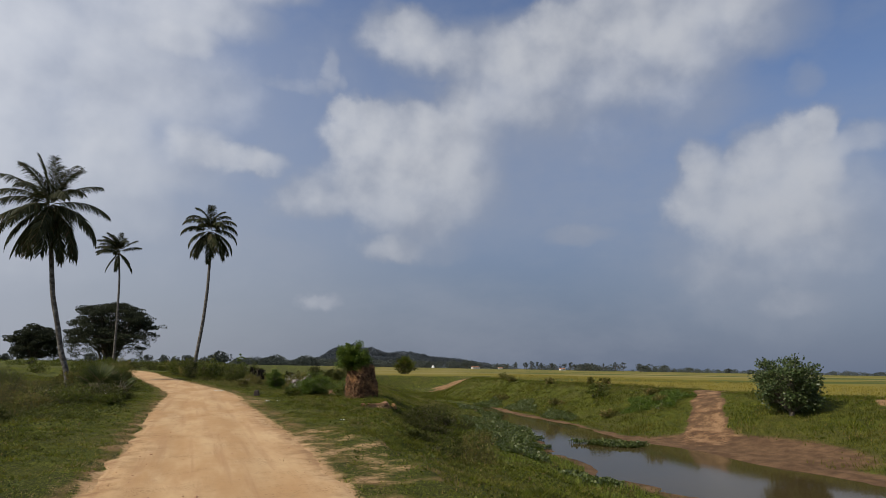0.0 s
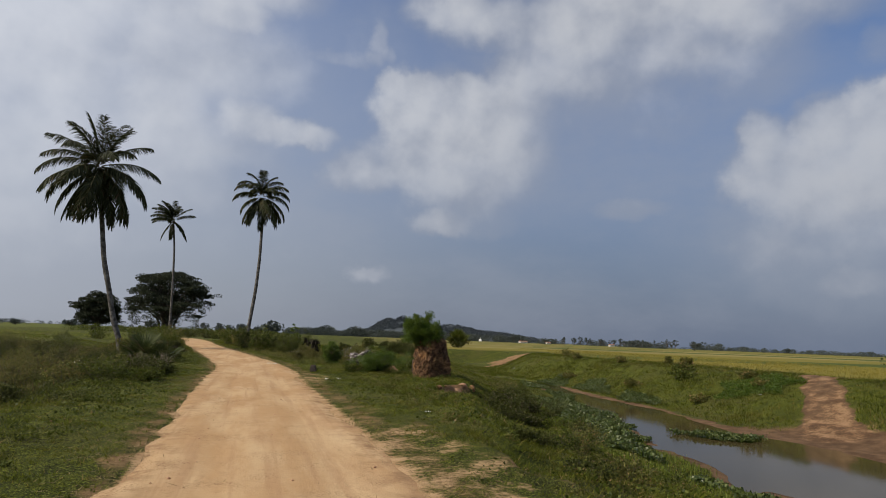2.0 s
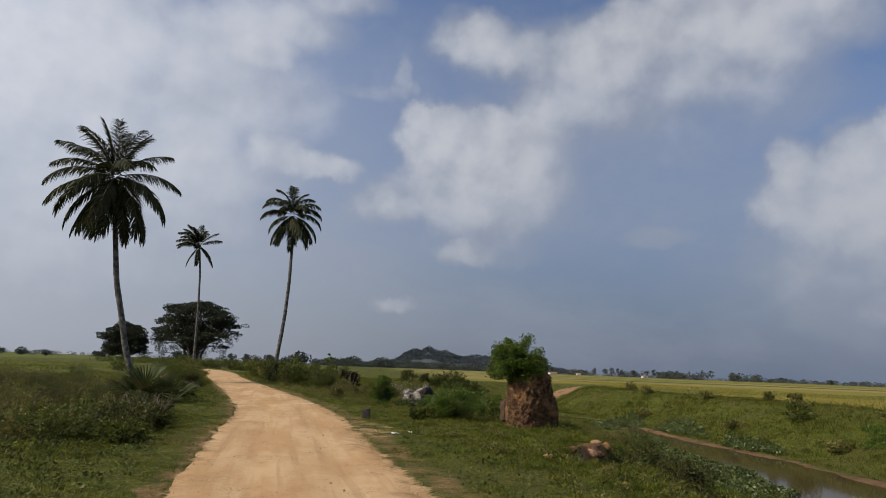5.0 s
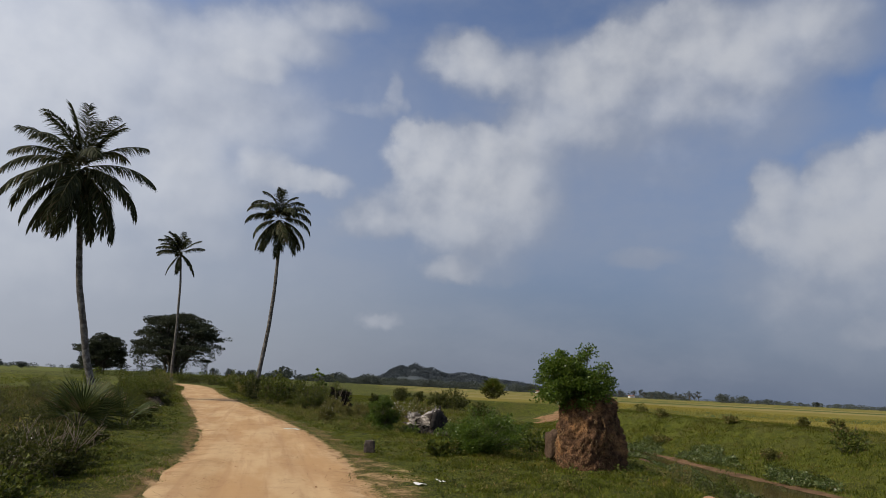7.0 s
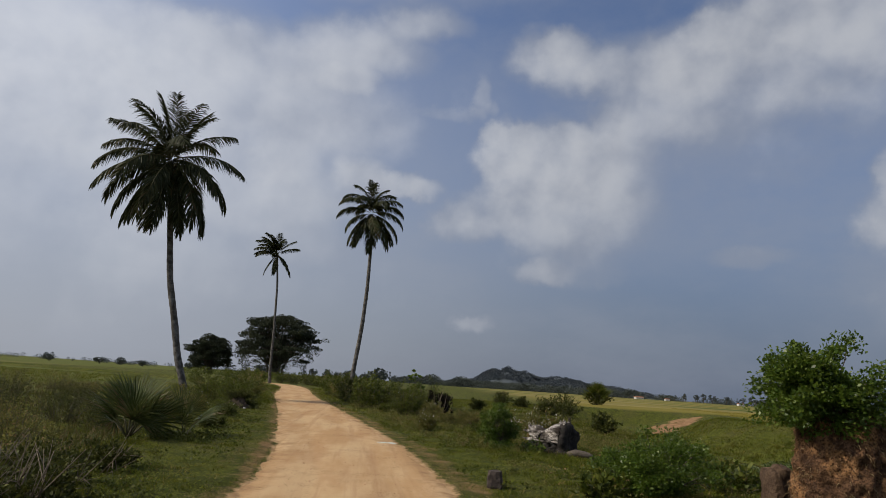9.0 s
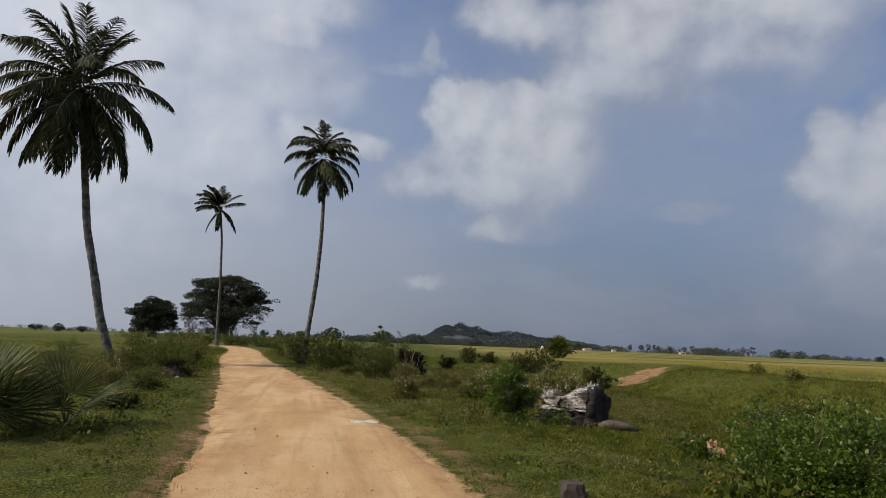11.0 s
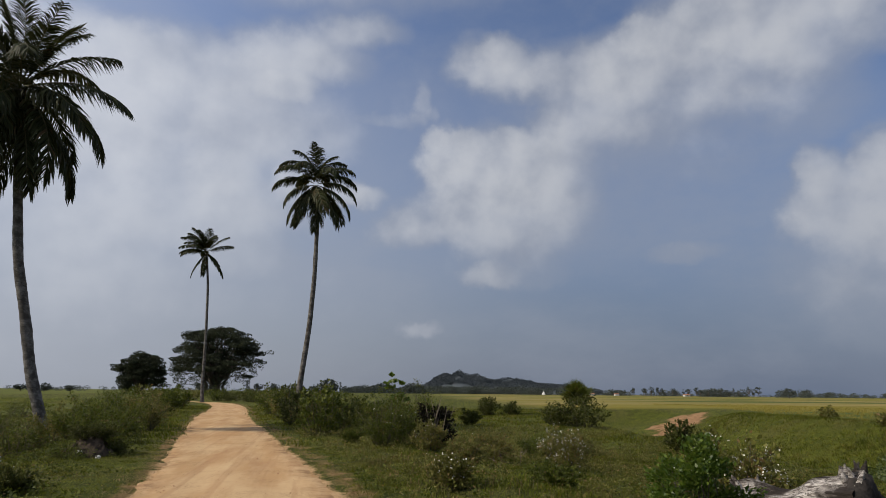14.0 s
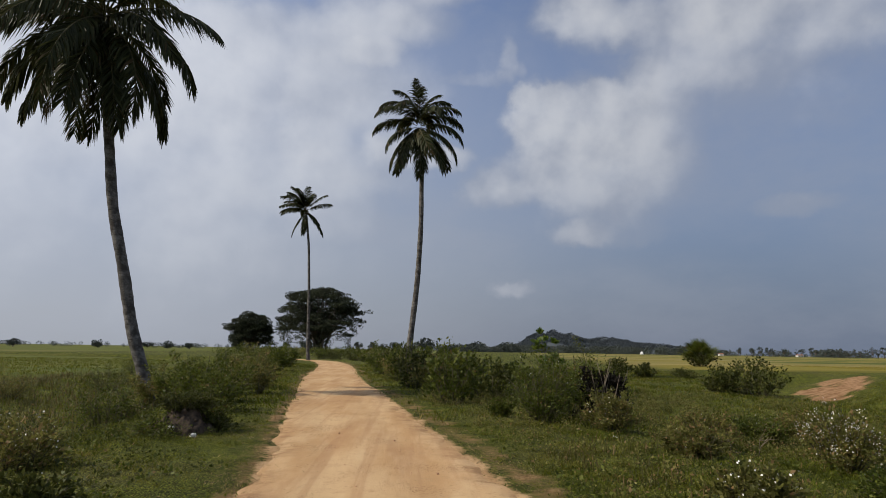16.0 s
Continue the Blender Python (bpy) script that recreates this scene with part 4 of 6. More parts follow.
def frond_mesh(name, elevation, length, droop, mat, pairs=46, curl=1.0, blade=.024):
    """A feather frond that starts at the given elevation and bows down, with hanging leaflets."""
    k = 16
    t = np.linspace(0, 1, k)
    ang = radians(elevation) - radians(droop) * t ** 1.5
    step = length / (k - 1)
    x = np.concatenate([[0], np.cumsum(np.cos(ang[:-1]) * step)])
    z = np.concatenate([[0], np.cumsum(np.sin(ang[:-1]) * step)])
    pts = np.stack([x, 0 * x, z], 1)
    shapes = [tube(pts, np.linspace(.045, .008, k) * length / 4.6, 4)]
    got = []
    for i in range(pairs):
        q = .10 + .90 * i / (pairs - 1)
        p = np.array([np.interp(q, t, x), 0, np.interp(q, t, z)])
        a = float(np.interp(q, t, ang))
        fwd = np.array([math.cos(a), 0, math.sin(a)])
        rise = 1 - .9 * max(0.0, math.sin(a))
        ln = length * .27 * (math.sin(math.pi * (.14 + .78 * q)) ** .6) * rng.uniform(.75, 1.12)
        for sd in (-1, 1):
            out = np.array([0, sd, 0.0])
            d = out * rng.uniform(.55, .95) + fwd * (rng.uniform(.45, .75) + .45 * q * q) + np.array([0, 0, -1]) * rng.uniform(.15, .75) * rise
            d /= np.linalg.norm(d)
            d2 = d + np.array([0, 0, -1.0]) * rng.uniform(.5, 1.2) * curl * (.35 + .65 * rise)
            d2 /= np.linalg.norm(d2)
            wv = np.cross(d, unit(1)[0] * .7 + np.array([0, 0, 1.0]))
            wv = wv / np.linalg.norm(wv) * blade * length / 4.6
            m = p + d * ln * .5
            e = m + d2 * ln * .5
            got.append(np.array([p - wv * .6, p + wv * .6, m + wv, e + wv * .12, e - wv * .12, m - wv]))
    lv = np.concatenate(got)
    lf = np.arange(len(lv)).reshape(-1, 6)
    quads = np.concatenate([lf[:, [0, 1, 2, 5]], lf[:, [5, 2, 3, 4]]])
    return build(name, *join(*shapes), M_MIDRIB), build("blade", lv, quads, mat)


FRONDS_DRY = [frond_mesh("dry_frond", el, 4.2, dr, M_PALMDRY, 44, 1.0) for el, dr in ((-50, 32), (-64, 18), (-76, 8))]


def hang_frond(name, meshes, root, place):
    ob = new(name, meshes[0])
    ob.parent = root
    ob.matrix_local = place
    new("blade", meshes[1]).parent = ob


def palm(label, line, radii, heart, scale, crown, seed, nuts=6, dry=6, curl=1.0, blade=.036):
    """crown: for each frond its azimuth from +x, its first elevation, its droop and its length."""
    r2 = random.Random(seed)
    fx, fy = line[0][0], line[0][1]
    z0 = at_ground(fx, fy)
    root = thing("coconut_palm", fx, fy, z0, label, "palm tree", "tall coconut palms beside the road")
    base = np.array([fx, fy, z0])
    pts = np.array(line, float)
    pts[0, 2] = z0 - .15
    pts = np.vstack([pts, heart])
    t = np.concatenate([[0], np.cumsum(np.linalg.norm(np.diff(pts, axis=0), axis=1))])
    q = np.linspace(0, t[-1], 90)
    sm_pts = np.stack([np.interp(q, t, pts[:, i]) for i in range(3)], 1)
    for _ in range(20):
        sm_pts[1:-1] = (sm_pts[:-2] + sm_pts[1:-1] * 2 + sm_pts[2:]) / 4
    u = q / t[-1]
    rad = radii[0] + (radii[1] - radii[0]) * u + radii[0] * .55 * np.exp(-u * 26)
    rad = rad * (1 + .018 * np.sin(np.arange(90) * 2.1) + .03 * np.sin(np.arange(90) * .53 + seed) + np.array([r2.uniform(-.03, .03) for _ in range(90)]))
    piece("trunk", *tube(sm_pts - base, rad, 12), M_PALMBARK, root, "grey ringed curving trunk", True)
    top = np.array(heart) - base
    for az, el, droop, size in crown:
        a = radians(az)
        made = frond_mesh("frond", el + r2.uniform(-3, 3), 4.6, droop * r2.uniform(.9, 1.1), M_PALM, 88, curl, blade)
        hang_frond("frond", made, root, Matrix.Translation(top + np.array([.12 * math.cos(a), .12 * math.sin(a), .1 + .004 * el])) @ pose(0, 0, 0, 0, 0, az + r2.uniform(-4, 4)) @ pose(0, 0, 0, r2.uniform(-28, 28) * math.cos(radians(el)), 0, 0) @ Matrix.Scale(scale * size, 4))
    az = r2.random() * 6.28
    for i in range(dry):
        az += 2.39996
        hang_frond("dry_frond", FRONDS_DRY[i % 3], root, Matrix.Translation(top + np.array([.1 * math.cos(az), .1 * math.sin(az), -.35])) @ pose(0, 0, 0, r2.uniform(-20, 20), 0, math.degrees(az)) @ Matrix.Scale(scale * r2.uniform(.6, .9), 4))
    for _ in range(nuts):
        az += 2.2
        bm = bmesh.new()
        bmesh.ops.create_icosphere(bm, subdivisions=2, radius=.13)
        for v in bm.verts:
            v.co.z *= 1.25
            v.co.x *= 1 - .12 * abs(v.co.z) / .16
        me = bpy.data.meshes.new("coconut")
        bm.to_mesh(me)
        bm.free()
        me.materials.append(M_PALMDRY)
        ob = new("coconut", me)
        ob.parent = root
        ob.location = top + np.array([.3 * math.cos(az), .3 * math.sin(az), -.35 + .12 * math.sin(az * 3)])
    return root


GREAT_UPPER = ((10, 74, 26, .74), (15, 50, 58, .82), (180, 79, 20, .80), (172, 66, 34, .84), (185, 48, 50, .90), (170, 34, 62, .92), (90, 86, 30, .74), (270, 80, 34, .76),
               (40, 74, 40, .80), (310, 68, 50, .82), (235, 62, 54, .82), (60, 52, 70, .88), (120, 44, 70, .88), (245, 36, 80, .88), (292, 30, 80, .88))
GREAT_LOWER = ((0, 14, 62, .93), (188, 18, 88, .96), (350, -14, 74, 1.0), (330, -36, 58, 1.06), (178, -12, 80, .96), (196, -36, 56, .98), (75, 0, 76, .95), (255, -4, 76, .95), (282, -28, 58, 1.0),
               (222, -14, 70, 1.0), (318, -8, 70, 1.0), (135, -36, 50, 1.0), (45, -40, 48, 1.0), (232, -54, 32, .98), (303, -56, 30, 1.02), (12, -50, 40, 1.0), (335, -66, 18, 1.0), (252, -42, 56, 1.0), (290, -44, 46, 1.05), (100, -42, 46, 1.0), (200, -56, 30, .98))
SLIM_CROWN = ((85, 88, 30, .88), (30, 82, 60, .84), (170, 82, 86, .90), (182, 66, 120, .96), (190, 46, 128, 1.0), (178, 20, 108, 1.0), (205, -22, 66, 1.08), (235, -44, 42, 1.16), (320, -44, 42, 1.16), (355, 12, 102, 1.04), (2, 36, 112, 1.0),
              (350, 56, 114, .96), (10, 74, 96, .90), (270, 80, 60, .86), (240, 48, 120, .95), (300, 42, 120, .95), (70, 58, 110, .95), (120, 48, 110, .95), (265, -30, 54, 1.15), (100, -30, 58, 1.1), (50, -20, 70, 1.1), (285, -58, 26, 1.2), (195, -40, 46, 1.1), (340, -20, 70, 1.1))
RAGGED_CROWN = ((100, 86, 30, .95), (150, 78, 44, 1.0), (170, 66, 60, 1.05), (185, 52, 66, 1.08), (178, 34, 66, 1.05), (195, 10, 70, .95), (200, -52, 30, 1.05), (330, -30, 56, 1.0), (350, -42, 40, 1.1), (5, 56, 40, .95), (10, 36, 44, .98),
                (250, 70, 64, .95), (215, 56, 76, 1.0), (130, 60, 70, 1.0), (230, 28, 76, .9), (110, 24, 76, .9), (60, 74, 50, .9), (270, -56, 26, 1.0), (160, 48, 70, 1.0), (205, 72, 50, 1.0), (300, 60, 80, .9), (190, 76, 46, 1.0), (175, 20, 60, 1.0))
palm("tall leaning coconut palm with a heavy dark crown", [(-9.05, 54.6, 0), (-9.35, 54.6, .6), (-9.85, 54.6, 1.8), (-10.35, 54.6, 4.0), (-10.95, 54.6, 6.2), (-11.4, 54.6, 9.2), (-11.8, 54.6, 11.8)], (.205, .15), (-11.95, 54.6, 13.25), 1.0, GREAT_UPPER + GREAT_LOWER, 12, 7, 8)
palm("slender coconut palm leaning away from the road", [(-.58, 70.8, 0), (-.42, 70.8, 1.4), (0, 70.8, 5.6), (.15, 70.8, 9.0), (.12, 70.8, 12.8)], (.19, .125), (-.15, 70.8, 15.6), .70, SLIM_CROWN, 8, 5, 5, 1.2, .050)
palm("thin distant coconut palm with a small ragged crown", [(-12.5, 110.5, 0), (-12.66, 110.5, 1.0), (-12.85, 110.5, 8.2), (-13.2, 110.5, 14.5)], (.20, .13), (-13.75, 110.5, 18.7), .72, RAGGED_CROWN, 3, 4, 3, 1.1, .055)

# ---- mound, stump, stones ----
M_STRAW = leafy("dry_straw", (0.17, 0.115, 0.055), (0.27, 0.185, 0.090), (0.40, 0.30, 0.16), 0.8, 0.1, 1.0, 0.15)


def termite_mound(x, y):
    z0 = at_ground(x, y)
    root = thing("termite_mound", x, y, z0, "crumbling orange-brown termite mound with steep crusty sides", "termite mound")
    rows, cols = 64, 110
    v = []
    for j in range(rows):
        q = j / (rows - 1)
        for i in range(cols):
            a = i / cols * 2 * math.pi
            r = .52 - .045 * q + .07 * math.sin(q * 3.0) - .26 * max(0, q - .84) / .16
            # bulge to one side, a dark buttress on the other
            r += .05 * math.cos(a - 3.3) * (1 - q) + .36 * math.exp(-((a - 5.95) / .40) ** 2) * (1 - q) ** 1.6
            c, s = math.cos(a), math.sin(a)
            n1 = noise.noise((c * 1.6 + 3, s * 1.6, q * 2.6))
            n2 = noise.noise((c * 4.2, s * 4.2 + 5, q * 7))
            n3 = noise.noise((c * 11, s * 11, q * 19))
            n4 = noise.noise((c * 24, s * 24, q * 40))
            r *= 1 + .12 * n1 + .10 * n2 + .085 * n3 + .06 * n4
            top = 1.50 + .10 * noise.noise((c * 1.3, s * 1.3, 9))
            v.append((r * c + .06 * q, r * s, -.12 + (top + .12) * (1 - (1 - q) ** 1.15)))
    v.append((.05, 0, 1.51))
    f = []
    for j in range(rows - 1):
        for i in range(cols):
            k = (i + 1) % cols
            f.append((j * cols + i, j * cols + k, (j + 1) * cols + k, (j + 1) * cols + i))
    e = (rows - 1) * cols
    for i in range(0, cols, 2):
        f.append((e + i, e + (i + 1) % cols, e + (i + 2) % cols, len(v) - 1))
    piece("mound", v, f, M_MOUND, root)
    # rootlets and straw that hang out of the crust
    got = []
    arr = np.array(v[:-1])
    for _ in range(1300):
        p = arr[rng.integers(cols * 2, len(arr))]
        o = np.array([p[0], p[1], 0]) / (np.hypot(p[0], p[1]) + 1e-6)
        d = o * rng.uniform(.012, .03) + np.array([rng.normal(0, .02), rng.normal(0, .02), -rng.uniform(.0, .04)])
        got.append(tube([p - o * .01, p + d * .6, p + d * 1.1 + (0, 0, -.02)], [.004, .003, .0015], 4))
    tagged(piece("rootlet_fringe", *join(*got), M_STRAW, root, "dry hanging rootlets"), kind="stuff")
    # a rounded shoulder behind
    bm = bmesh.new()
    bmesh.ops.create_icosphere(bm, subdivisions=4, radius=1)
    for w_ in bm.verts:
        w_.co = w_.co.lerp(w_.co / max(abs(w_.co.x), abs(w_.co.y), abs(w_.co.z)), .45)
        w_.co *= .85 + .16 * noise.noise(w_.co * 1.6) + .04 * noise.noise(w_.co * 6)
        w_.co = Vector((w_.co.x * .20 - .22, w_.co.y * .24 + 1.0, w_.co.z * .36 + .34))
    me = bpy.data.meshes.new("shoulder")
    bm.to_mesh(me)
    bm.free()
    me.materials.append(M_CRUST)
    new("shoulder", me).parent = root
    return root, z0


def noisy_stone(name, x, y, size, mat, label, category, seed=0, flat=1.0, sink=.15, cut=0.0):
    bm = bmesh.new()
    bmesh.ops.create_icosphere(bm, subdivisions=3, radius=.5)
    for q in bm.verts:
        c = q.co.copy()
        # planed faces give an angular block
        m = max(abs(c.x), abs(c.y), abs(c.z)) * 2
        c = c.lerp(c / max(m, 1e-4), cut)
        c *= 1 + .22 * noise.noise(c * 2.2 + Vector((seed, 0, 0))) + .07 * noise.noise(c * 7 + Vector((0, seed, 0)))
        q.co = Vector((c.x * size[0], c.y * size[1], c.z * size[2] * flat))
    me = bpy.data.meshes.new(name)
    bm.to_mesh(me)
    bm.free()
    me.materials.append(mat)
    ob = new(name, me)
    ob.location = (x, y, at_ground(x, y) + size[2] * (.5 - sink))
    ob.rotation_euler = (0, 0, seed * 1.3)
    return tagged(ob, label, category)


def stump(x, y):
    """The torn base of a great tree, lying on its side, its burnt end turned to the road."""
    z0 = at_ground(x, y) - .07
    root = thing("tree_stump", x, y, z0, "split weathered grey tree stump with a charred end", "tree stump")
    root.rotation_euler = (0, 0, radians(-58))
    rows, cols = 52, 90
    v = []
    for j in range(rows):
        q = j / (rows - 1)
        for i in range(cols):
            a = i / cols * 2 * math.pi
            c, s = math.cos(a), math.sin(a)
            r = .25 + .15 * q ** 1.3
            # planks of wood part along the grain
            plank = noise.noise((c * 2.6 + 2, s * 2.6, q * .7))
            crack = max(0, .14 - abs(noise.noise((c * 4.6, s * 4.6, q * .6 + 4)))) / .14
            r *= 1 + .34 * plank - .30 * crack + .10 * abs(noise.noise((c * 9, s * 9, q * 1.4))) + .05 * noise.noise((c * 22, s * 22, q * 6))
            if s > 0:
                # the upper side is broken away in the middle
                r *= 1 - .34 * s * math.exp(-((q - .42) / .17) ** 2) + .16 * s * math.exp(-((q - .08) / .10) ** 2)
            x0 = -.62 + 1.16 * q
            # ragged torn end
            x0 -= (1 - q) ** 4 * (.50 * noise.noise((c * 3, s * 3, 4)) + .14 * noise.noise((c * 8, s * 8, 1)))
            v.append((x0 + .04 * noise.noise((c * 4, s * 4, q * 3)), r * c * .85, .40 + .06 * q + r * s * (1.0 if s > 0 else .80)))
    f = []
    for j in range(rows - 1):
        for i in range(cols):
            k = (i + 1) % cols
            f.append((j * cols + i, j * cols + k, (j + 1) * cols + k, (j + 1) * cols + i))
    n = len(v)
    v.append((-.22, 0, .34))
    for i in range(0, cols, 2):
        f.append((n, (i + 2) % cols, (i + 1) % cols, i))
    piece("trunk", v, f, M_WOOD, root)
    # the burnt end: a thick ragged plate with a pale splintered crown
    vs, fs, m = [], [], 60
    for px, grow in ((.46, .80), (.50, 1.0), (.60, 1.04), (.66, .96), (.68, .70), (.64, .30)):
        for i in range(m):
            a = i / m * 2 * math.pi
            c, s = math.cos(a), math.sin(a)
            r = (.40 + .10 * noise.noise((c * 1.8, s * 1.8, 2)) + .05 * noise.noise((c * 6, s * 6, 5))) * grow * (1 + .06 * noise.noise((c * 9, s * 9, px * 9)))
            vs.append((px + .05 * noise.noise((c * 3 * grow, s * 3 * grow, 8)), r * c * .82, .41 + r * s * 1.08))
    vs.append((.62, 0, .42))
    for j in range(5):
        for i in range(m):
            k = (i + 1) % m
            fs.append((j * m + i, j * m + k, (j + 1) * m + k, (j + 1) * m + i))
    for i in range(0, m, 2):
        fs.append((5 * m + i, 5 * m + i + 1, 5 * m + (i + 2) % m, len(vs) - 1))
    piece("charred_end", vs, fs, M_CHAR, root)
    # char-black lumps added beneath the trunk to stand in for its shaded underside
    for k in range(9):
        bm = bmesh.new()
        bmesh.ops.create_icosphere(bm, subdivisions=3, radius=.5)
        for q in bm.verts:
            c = q.co * (1 + .45 * noise.noise(q.co * 4 + Vector((k * 3, 0, 0))) + .15 * noise.noise(q.co * 11))
            q.co = Vector((c.x * .34 - .55 + k * .14, c.y * .42 - .13, c.z * (.34 + .12 * math.sin(k * 2.1)) + .11))
        me = bpy.data.meshes.new("underside_shade_lump")
        bm.to_mesh(me)
        bm.free()
        me.materials.append(M_CHAR)
        new("underside_shade_lump", me).parent = root
    for cx, cz, n_s in ((.50, .88, 16), (-.50, .64, 18), (-.2, .56, 8)):
        for _ in range(n_s):
            b = np.array([cx + rng.normal(0, .06), rng.normal(0, .12), cz + rng.normal(0, .02) - .12])
            h = rng.uniform(.08, .24)
            d = np.array([rng.normal(0, .06), rng.normal(0, .05), h])
            piece("splinter", *tube([b, b + d * .5, b + d], [.05, .035, .006], 5), M_WOOD, root)


def heap(name, x, y, wide, high, mat, label, seed):
    """Loose earth: a low uneven cone with clods on it."""
    n, v, f = 34, [], []
    for j in range(n):
        for i in range(n):
            px, py = (i / (n - 1) - .5) * 2, (j / (n - 1) - .5) * 2
            r = math.hypot(px, py) * (1 + .25 * noise.noise((px * 1.5, py * 1.5, seed)))
            h = max(0, 1 - r) ** .75 * (1 + .5 * noise.noise((px * 2.4, py * 2.4, seed + 3)) + .35 * noise.noise((px * 6, py * 6, seed)))
            h += .10 * noise.noise((px * 14, py * 14, seed)) * min(1, max(0, 1.1 - r) * 3)
            v.append((px * wide * .6, py * wide * .55, h * high - .05))
    for j in range(n - 1):
        for i in range(n - 1):
            f.append((j * n + i, j * n + i + 1, (j + 1) * n + i + 1, (j + 1) * n + i))
    root = thing(name, x, y, at_ground(x, y), label, "earth heap")
    piece("earth", v, f, mat, root)
    for k in range(16):
        q = v[int(rng.integers(0, len(v)))]
        if q[2] < .01:
            continue
        bm = bmesh.new()
        bmesh.ops.create_icosphere(bm, subdivisions=2, radius=rng.uniform(.02, .05) * wide * 1.3)
        for w_ in bm.verts:
            w_.co *= 1 + .5 * noise.noise(w_.co * 20 + Vector((k, 0, 0)))
        me = bpy.data.meshes.new("clod")
        bm.to_mesh(me)
        bm.free()
        me.materials.append(mat)
        ob = new("clod", me)
        ob.parent = root
        ob.location = q


def litter_sheet(x, y, wide, deep, mat, label, turn=0.0, name="plastic_sheet"):
    n = 12
    v, f = [], []
    for j in range(n):
        for i in range(n):
            px, py = (i / (n - 1) - .5) * wide, (j / (n - 1) - .5) * deep
            h = .018 + .05 * abs(noise.noise((px * 5, py * 5, x))) + .03 * noise.noise((px * 13, py * 13, y))
            edge = max(abs(px) / wide, abs(py) / deep) * 2
            px *= 1 + .16 * noise.noise((px * 4, py * 4, 5 + x))
            v.append((px, py, max(.006, h * (1.1 - .5 * edge))))
    for j in range(n - 1):
        for i in range(n - 1):
            f.append((j * n + i, j * n + i + 1, (j + 1) * n + i + 1, (j + 1) * n + i))
    ob = piece(name, v, f, mat)
    ob.location = (x, y, max(at_ground(x, y), -.02 if abs(x - float(along(ROAD_LINE, y))) < 1.3 else -9))
    ob.rotation_euler = (0, 0, radians(turn))
    return tagged(ob, label, "litter")


MX, MY = 6.42, 25.95
mound, mound_z = termite_mound(MX, MY)
stump(5.36, 34.75)
noisy_stone("marker_stone", 2.43, 28.1, (.23, .22, .29), M_STONE, "small dark squared marker stone in the grass", "stone", 1, 1, .12, .75)
log = piece("root_log", *tube([(-.36, 0, .05), (-.15, .03, .10), (.1, -.02, .09), (.38, .02, .03)], [.07, .10, .085, .03], 9), M_BARK)
log.location, log.rotation_euler = (5.9, 33.9, at_ground(5.9, 33.9)), (0, 0, radians(-25))
tagged(log, "grey rotten root lying beside the stump", "log")
heap("earth_heap", 6.4, 31.95, .72, .32, M_REDSOIL, "small heap of loose reddish earth in grass", 5)
heap("rubbish_heap", -4.45, 44.4, 1.0, .52, M_HEAP, "dark overgrown heap of earth and debris", 7)
noisy_stone("pale_stone", -4.5, 43.95, (.11, .09, .10), M_WHITESTONE, "pale broken stone resting on the dark heap", "stone", 2, 1, -.75, .4)
noisy_stone("pale_stone", -4.05, 43.7, (.10, .10, .08), M_WHITESTONE, "small pale stone in the grass", "stone", 4, 1, .2, .4)
for k in range(34):
    run = -.2 + 4.2 * k / 33 + rng.uniform(-.1, .1)
    out_ = rng.uniform(-.02, .55)
    px, py, sz = 4.6 + .67 * run + .742 * out_, 20.5 + .742 * run - .67 * out_, rng.uniform(.08, .24)
    tagged(noisy_stone("earth_clod", px, py, (sz * 1.3, sz, sz * rng.uniform(.6, 1.0)), (M_REDSOIL, M_HEAP, M_MOUND)[k % 3], "broken clod of reddish earth under the bank's lip", "earth clod", k * 1.7, 1, .45, .2), group="clods under the bank's lip")
litter_sheet(4.75, 20.3, .5, .3, M_PLASTER, "torn pale rag caught at the crumbling lip", 30, "plastic_scrap")
litter_sheet(1.06, 34.0, .46, .26, M_PAPER, "flattened greenish-grey plastic sack on the road edge", 12)
for px, py, wd, lab in ((2.85, 24.0, .16, "torn white plastic scrap in the grass"), (2.45, 23.7, .22, "torn white plastic scrap in the grass"), (-3.4, 12.5, .12, "crumpled white paper scrap in the grass"),
                        (3.2, 44.5, .09, "crumpled white paper scrap in the grass"), (26.0, 30.5, .22, "white plastic scrap on the canal bank"), (27.5, 66.0, .3, "white plastic scrap on the canal bank"),
                        (3.4, 15.4, .12, "crumpled white paper scrap in the grass")):
    litter_sheet(px, py, wd, wd * .6, M_PLASTER, lab, px * 40, "plastic_scrap")


def post(x, y, h):
    z0 = at_ground(x, y)
    v, f = tube([(0, 0, -.3), (.01, 0, h * .5), (.03, 0, h)], [.07, .065, .055], 8)
    ob = piece("wooden_post", v, f, M_BARK)
    ob.location = (x, y, z0)
    tagged(ob, "short dark wooden post beside the road bend", "post")


post(-13.6, 106.0, 1.3)

# ---- shrubs ----


